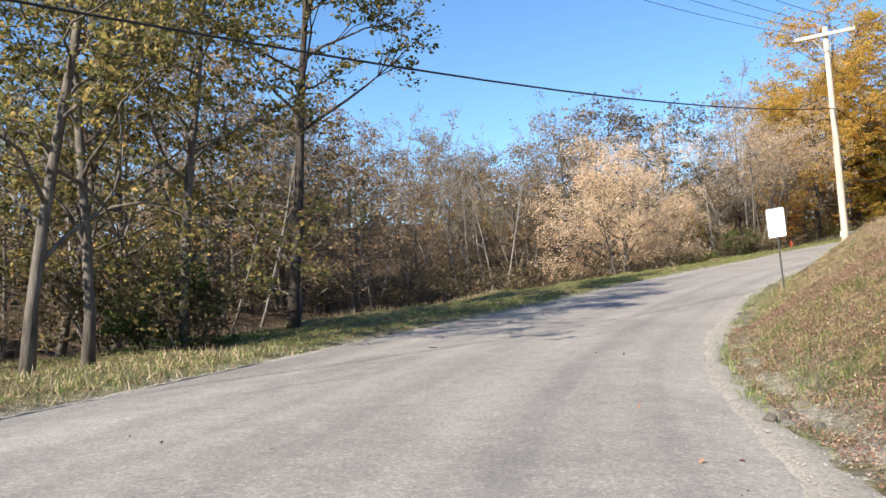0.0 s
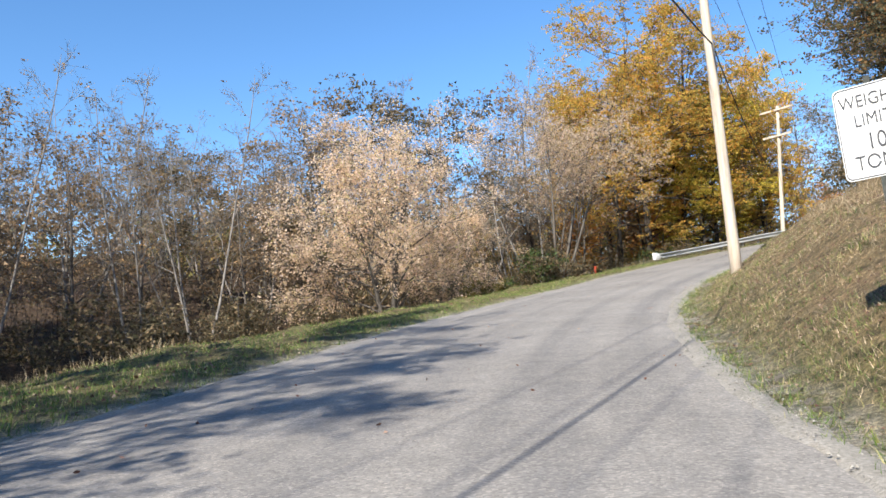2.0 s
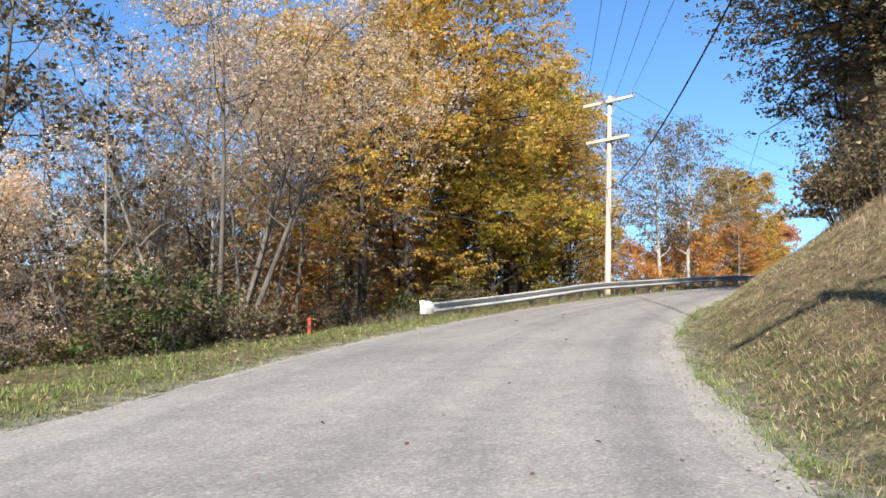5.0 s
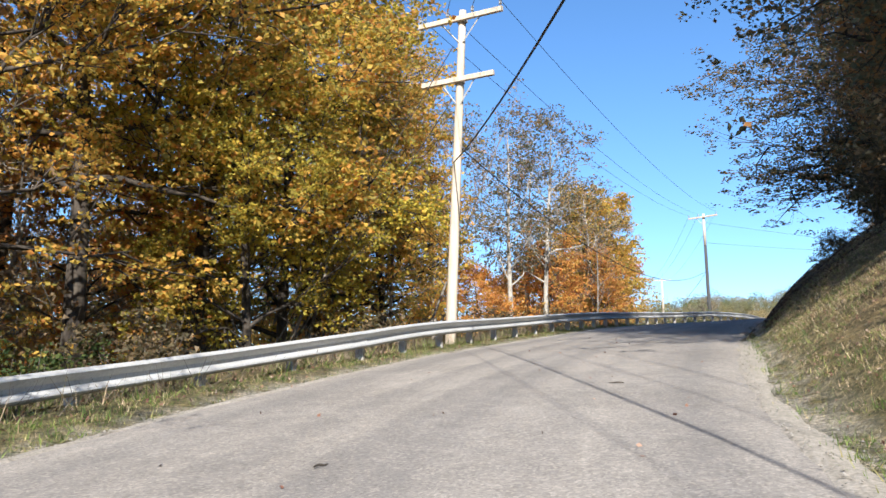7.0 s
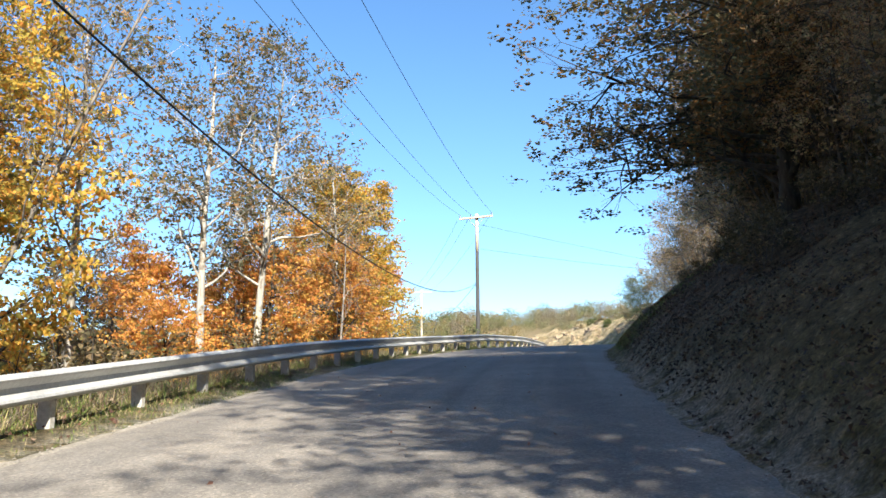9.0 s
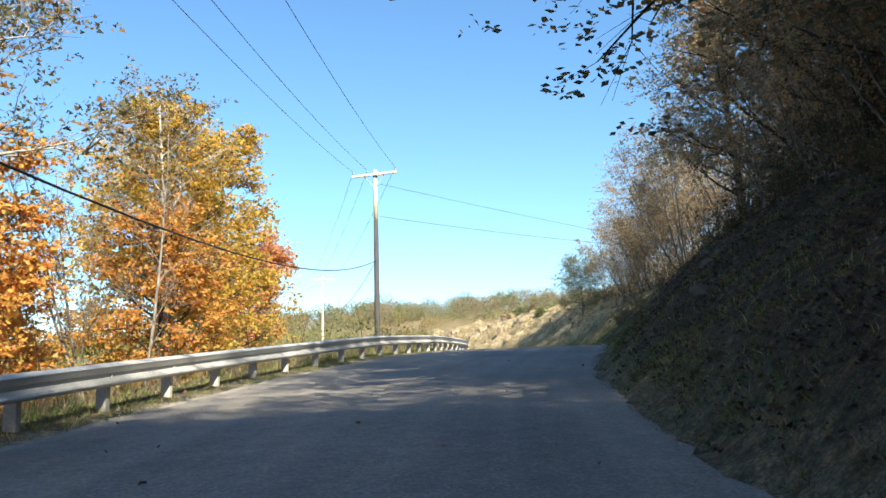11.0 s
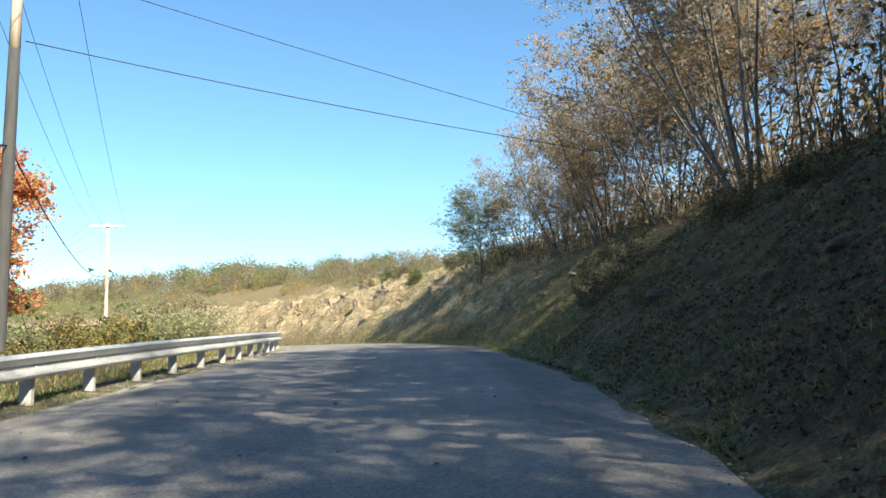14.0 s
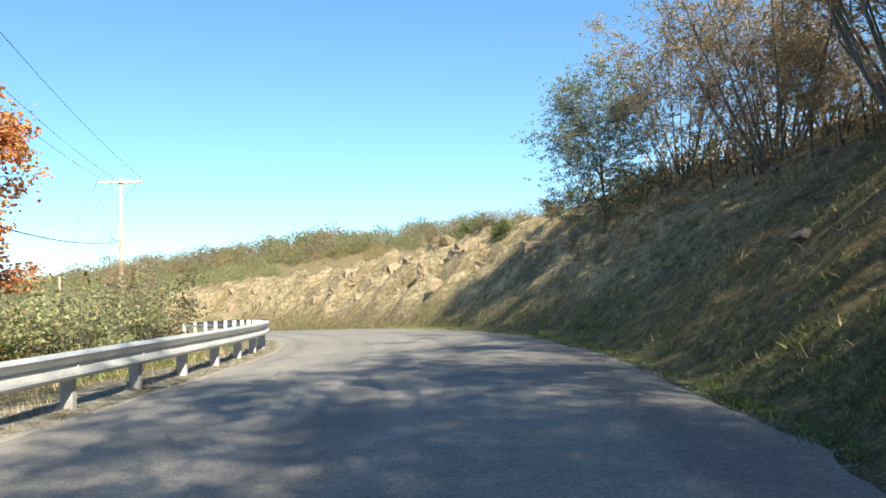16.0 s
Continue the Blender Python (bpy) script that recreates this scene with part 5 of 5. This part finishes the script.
def undergrowth(name, label, n_stem, n_leaf, s0, s1, l0, l1, tall, seed, leaf_material):
    """Thin upright stems and stray leaves that fill the wood."""
    rng = np.random.default_rng(seed)
    s, lat = rng.uniform(s0, s1, n_stem), -rng.uniform(l0, l1, n_stem)
    xy = along(s, lat)
    z = height(xy[:, 0], xy[:, 1]) - 0.1
    h = tall * rng.uniform(0.4, 1.5, n_stem)
    lean = rng.normal(0, 0.16, (n_stem, 2)) * h[:, None]
    a0 = np.column_stack([xy, z])
    a1 = a0 + np.column_stack([lean * 0.4, h * 0.5])
    a2 = a0 + np.column_stack([lean + rng.normal(0, 0.15, (n_stem, 2)), h])
    r = rng.uniform(0.008, 0.03, n_stem)
    v = []
    for p, k in ((a0, 1.0), (a1, 0.7), (a2, 0.25)):
        for ang in (0.0, 2.1, 4.2):
            v.append(p + np.column_stack([np.cos(ang) * r * k, np.sin(ang) * r * k, 0 * r]))
    v = np.stack(v, 1).reshape(-1, 3)
    q = np.arange(n_stem)[:, None] * 9
    f = []
    for lv in (0, 3):
        for i in range(3):
            j = (i + 1) % 3
            f += (q + [lv + i, lv + j, lv + 3 + j, lv + 3 + i]).tolist()
    root = tagged(new(name, mesh_of(name, v, f, TWIG_MAT)), label, "undergrowth", kind="stuff")
    k = rng.integers(0, n_stem, n_leaf)
    t = rng.uniform(0.25, 1.0, (n_leaf, 1))
    c = a0[k] * (1 - t) + a2[k] * t + rng.normal(0, 0.3, (n_leaf, 3))
    lv, lf = leaves(rng, c, 0.14, 0.4, True)
    tagged(new(name, mesh_of(name, lv, lf, leaf_material)), label, "undergrowth", kind="stuff")


undergrowth("undergrowth", "dense brown saplings and twigs inside the wood", 2600, 30000, -4, 66, 21, 44, 1.9, 31, LEAF["shade_brown"])
undergrowth("undergrowth", "brown saplings and brush at the wood's edge", 1300, 16000, 44, 84, 11, 20, 1.7, 32, LEAF["shade_brown"])
undergrowth("undergrowth", "saplings and vines behind the guardrail", 1500, 26000, 64, 125, 10, 24, 2.6, 33, LEAF["olive"])
undergrowth("undergrowth", "weedy green brush beyond the guardrail", 1500, 22000, 118, 175, 8, 24, 1.8, 34, LEAF["green"])
undergrowth("undergrowth", "dark twiggy brush under the bank-top trees", 2000, 26000, 52, 126, -13, -6.2, 2.4, 35, LEAF["shade_brown"])

undergrowth("undergrowth", "twiggy brown brush between the thicket stems", 900, 9000, 114, 152, -10.5, -6.6, 1.0, 36, LEAF["dull"])


# ---- rocks ----
def rock_mesh(seed, material):
    rng = np.random.default_rng(seed)
    bm = bmesh.new()
    bmesh.ops.create_icosphere(bm, subdivisions=3, radius=1.0)
    dirs = rng.normal(size=(7, 3))
    dirs /= np.linalg.norm(dirs, axis=1)[:, None]
    cut = rng.uniform(0.45, 0.8, 7)
    for v in bm.verts:
        p = np.array(v.co)
        for d, k in zip(dirs, cut):
            e = p @ d - k
            if e > 0:
                p = p - d * e
        p *= 1 + 0.1 * noise.noise(Vector(p * 2.0)) + 0.06 * noise.noise(Vector(p * 5.0))
        v.co = p
    me = bpy.data.meshes.new("rock")
    bm.to_mesh(me)
    bm.free()
    me.materials.append(material)
    return me


def rocks(meshes, label, spots, group, sink=-0.15):
    rng = np.random.default_rng(9)
    for x, y, size in spots:
        ob = new("rock", meshes[int(rng.integers(0, len(meshes)))])
        m = Matrix.Translation((x, y, ground_at(x, y) - size * sink)) @ Euler(rng.uniform(-0.5, 0.5, 3)).to_matrix().to_4x4()
        ob.matrix_basis = m @ Matrix.Rotation(rng.uniform(0, 6.28), 4, "Z") @ Matrix.Diagonal((size, size * rng.uniform(0.6, 1), size * rng.uniform(0.45, 0.8), 1))
        tagged(ob, label, "rock", group)


bank_rock = [rock_mesh(k, ROCK_MAT) for k in range(5)]
rk = np.random.default_rng(44)
spots = []
for k in range(34):
    s = rk.uniform(96, 142)
    x, y = along(s, edge_right(s) + rk.uniform(1.2, 4.6))
    spots.append((float(x), float(y), rk.uniform(0.08, 0.26)))
for s, lat, size in ((112.5, 3.1, 0.26), (110.4, 2.8, 0.22), (122.4, 3.9, 0.26), (123.5, 3.5, 0.2), (124.7, 3.9, 0.18), (128.6, 3.7, 0.28), (109.6, 4.1, 0.3), (117.0, 3.6, 0.22), (119.5, 4.2, 0.2)):
    x, y = along(s, lat)
    spots.append((float(x), float(y), size))
rocks(bank_rock, "rough grey-brown stone sticking out of the bank", spots, "stones in the bank", 0.05)


def ledge_mesh(seed):
    """A split sandstone block: flat bed above, ragged upright face with joints."""
    rng = np.random.default_rng(seed)
    bm = bmesh.new()
    bmesh.ops.create_cube(bm, size=1.0)
    bmesh.ops.subdivide_edges(bm, edges=bm.edges[:], cuts=4, use_grid_fill=True)
    off = Vector(rng.uniform(-50, 50, 3))
    for v in bm.verts:
        p = Vector(v.co)
        step = round(p.x * 2.6 + rng.uniform(-0.1, 0.1)) * 0.37
        d = 0.22 * noise.noise(Vector((step * 3.1, 0, 0)) + off) + 0.14 * noise.noise(p * 2.2 + off) + 0.08 * noise.noise(p * 6 + off)
        v.co = (p.x * (1 + 0.25 * noise.noise(p * 1.5 + off)), p.y * (1 + 1.2 * d) + d * 0.8, p.z * (1 + 0.9 * noise.noise(Vector((step * 2, 3, p.y)) + off)) + d * 0.3)
    me = bpy.data.meshes.new("rock")
    bm.to_mesh(me)
    bm.free()
    me.materials.append(CLIFF_ROCK)
    return me


ledge_rock = [ledge_mesh(60 + k) for k in range(7)]
for course, lo, hi in ((2.5, 158, 200), (3.15, 147, 200), (3.75, 149, 200)):
    s = lo
    while s < hi:
        long = rk.uniform(0.25, 0.95)
        s += long * rk.uniform(0.75, 1.1)
        if wobble(s, course * 3, 0.9, 2.0) < rk.normal(0.2, 0.35):
            continue
        x, y = along(s, edge_right(s) + course + rk.normal(0, 0.12))
        ax, ay = along(s + 0.5, edge_right(s + 0.5) + course)
        ob = new("rock", ledge_rock[int(rk.integers(0, 7))])
        m = Matrix.Translation((x, y, ground_at(x, y) + rk.uniform(-0.32, -0.15))) @ Matrix.Rotation(math.atan2(ay - y, ax - x) + rk.normal(0, 0.22), 4, "Z")
        ob.matrix_basis = m @ Euler((rk.normal(0, 0.12), rk.normal(0, 0.1), 0)).to_matrix().to_4x4() @ Matrix.Diagonal((long, rk.uniform(0.4, 0.65), rk.uniform(0.35, 0.6), 1))
        tagged(ob, "pale split sandstone block in the cut hillside", "rock", "sandstone ledge")
spots = []
for k in range(40):
    s = rk.uniform(0, 30)
    x, y = along(s, edge_right(s) + rk.uniform(0.1, 0.6))
    spots.append((float(x), float(y), rk.uniform(0.03, 0.09)))
rocks(bank_rock, "small loose stone at the road edge", spots, "loose stones")

# ---- far woods on the hills ----
def far_woods(name, label, n, b0, b1, k0, k1, size, seed, material):
    """Distant crowns as many small leaf clumps in one sheet of stuff."""
    rng = np.random.default_rng(seed)
    bear = np.radians(rng.uniform(b0, b1, n))
    reach = np.interp(np.degrees(bear), [40, 52, 60, 70, 90], [420.0, 330.0, 230.0, 165.0, 120.0]) * rng.uniform(k0, k1, n)
    x, y = 91 + np.sin(bear) * reach, 71 + np.cos(bear) * reach
    z = height(x, y)
    size = size * rng.uniform(0.5, 1.5, n) * reach / 200
    tall = rng.uniform(0.75, 1.35, n)
    cs, sz = [], []
    for i in range(n):
        m = 480
        p = rng.normal(size=(m, 3))
        p *= (rng.uniform(0.25, 1, (m, 1)) ** 0.5) / np.linalg.norm(p, axis=1)[:, None]
        cs.append(np.array([x[i], y[i], z[i] + size[i] * 0.6]) + p * size[i] * [0.85, 0.85, tall[i]])
        sz.append(np.full((m, 1), size[i] * 0.1))
    v, f = leaves(rng, np.vstack(cs), np.vstack(sz), 0.8, True)
    tagged(new(name, mesh_of(name, v, f, material)), label, "woods", kind="stuff")


far_woods("far_woods", "distant grey-brown woods along the ridge", 420, 36, 80, 0.84, 1.06, 2.3, 51, LEAF["haze_brown"])
far_woods("far_woods", "distant olive woods along the ridge", 360, 36, 82, 0.8, 1.04, 2.2, 56, LEAF["haze_olive"])
far_woods("far_woods", "distant dark green trees along the ridge", 46, 40, 82, 0.92, 1.06, 2.9, 52, LEAF["green"])
far_woods("far_woods", "distant golden brown trees below the ridge", 60, 38, 66, 0.7, 0.98, 2.2, 55, LEAF["haze_gold"])
far_woods("far_woods", "distant yellow-green trees below the ridge", 300, 34, 58, 0.3, 0.85, 1.9, 53, LEAF["haze_olive"])
far_woods("far_woods", "green scrub on the hillside above the cut", 60, 68, 82, 0.22, 0.5, 1.2, 54, LEAF["pale"])


def gravel(name, label, n, s0, s1, seed):
    """Small loose chips along both edges of the road."""
    rng = np.random.default_rng(seed)
    s = rng.uniform(s0, s1, n)
    right = rng.uniform(0, 1, n) < 0.6
    off = np.abs(rng.normal(0, 0.28, n)) - 0.12
    xy = along(s, np.where(right, edge_right(s) + off, edge_left(s) - off))
    z = np.maximum(height(xy[:, 0], xy[:, 1]), np.where(off < 0.02, road_z(s), -99)) + 0.004
    r = rng.uniform(0.005, 0.019, n)
    o = np.array([(1, 0, 0), (0, 1, 0), (-1, 0, 0), (0, -1, 0), (0, 0, 0.7), (0, 0, -0.5)], float)
    a = rng.uniform(0, 6.28, n)
    rot = np.stack([np.cos(a), -np.sin(a), 0 * a, np.sin(a), np.cos(a), 0 * a, 0 * a, 0 * a, 1 + 0 * a], -1).reshape(n, 3, 3)
    v = np.einsum("nij,kj->nki", rot, o) * (r[:, None, None] * rng.uniform(0.6, 1.2, (n, 6, 1))) + np.column_stack([xy, z])[:, None]
    k = np.arange(n)[:, None] * 6
    f = []
    for i in range(4):
        j = (i + 1) % 4
        f += (k + [i, j, 4]).tolist() + (k + [j, i, 5]).tolist()
    tagged(new(name, mesh_of(name, v.reshape(-1, 3), f, GRAVEL_MAT)), label, "gravel", kind="stuff")


gravel("gravel", "loose pale gravel chips along the road edges", 10000, -8, 165, 61)


def hill_woods(name, label, n, s0, s1, l0, l1, size, seed, material):
    """The wooded hillside behind the roadside trees, in one sheet of stuff."""
    rng = np.random.default_rng(seed)
    xy = along(rng.uniform(s0, s1, n), -rng.uniform(l0, l1, n))
    z = height(xy[:, 0], xy[:, 1])
    size = size * rng.uniform(0.6, 1.4, n)
    m = 170
    p = rng.normal(size=(n, m, 3))
    p *= rng.uniform(0.2, 1, (n, m, 1)) ** 0.5 / np.linalg.norm(p, axis=2)[..., None]
    c = np.column_stack([xy, z + size * 0.95])[:, None] + p * size[:, None, None] * [0.8, 0.8, 1.1]
    v, f = leaves(rng, c.reshape(-1, 3), 0.4, 0.8, True)
    tagged(new(name, mesh_of(name, v, f, material)), label, "woods", kind="stuff")


hill_woods("far_woods", "brown wooded hillside behind the roadside trees", 150, -10, 70, 40, 66, 3.0, 71, LEAF["rust"])
hill_woods("far_woods", "grey-brown wooded hillside behind the roadside trees", 90, -10, 90, 36, 60, 2.6, 72, LEAF["dull"])
hill_woods("far_woods", "olive brush on the wooded hillside", 60, -10, 70, 34, 50, 1.6, 73, LEAF["olive"])

hill_woods("far_woods", "gold and brown woods below the guardrail", 70, 66, 120, 22, 44, 2.4, 76, LEAF["gold"])
hill_woods("far_woods", "olive woods below the guardrail", 70, 66, 124, 20, 44, 2.0, 77, LEAF["olive"])

# ---- leaves and twigs lying on the road ----
rl = np.random.default_rng(83)
ls = rl.uniform(2, 128, 320)
le = rl.uniform(0.02, 0.98, 320)
lxy = along(ls, edge_left(ls) + (edge_right(ls) - edge_left(ls)) * le)
lv, lf = leaves(rl, np.column_stack([lxy, road_z(ls) + 0.01]), 0.042, 0.1)
tagged(new("fallen_leaves", mesh_of("fallen_leaves", lv, lf, LITTER_MAT)), "scattered dry leaves lying on the asphalt", "leaves", kind="stuff")
for s, lat, turn in ((61.5, -1.6, 0.3), (60.2, -1.3, 1.2), (59.6, -2.3, 0.1), (14.0, -3.2, 0.5), (66.0, 0.2, 2.0), (92.0, -2.5, 0.4)):
    x, y = along(s, lat)
    st = new("twig", mesh_of("twig", *tube([(-0.12, 0, 0.012), (-0.04, 0.012, 0.02), (0.05, -0.008, 0.014), (0.13, 0.015, 0.018)], [0.008, 0.012, 0.01, 0.005], 5), BARK_DARK))
    st.matrix_basis = Matrix.Translation((float(x), float(y), float(road_z(s)))) @ Matrix.Rotation(turn, 4, "Z") @ Matrix.Diagonal((0.7, 0.7, 0.8, 1))
    tagged(st, "short dark broken twig lying on the asphalt", "twig")
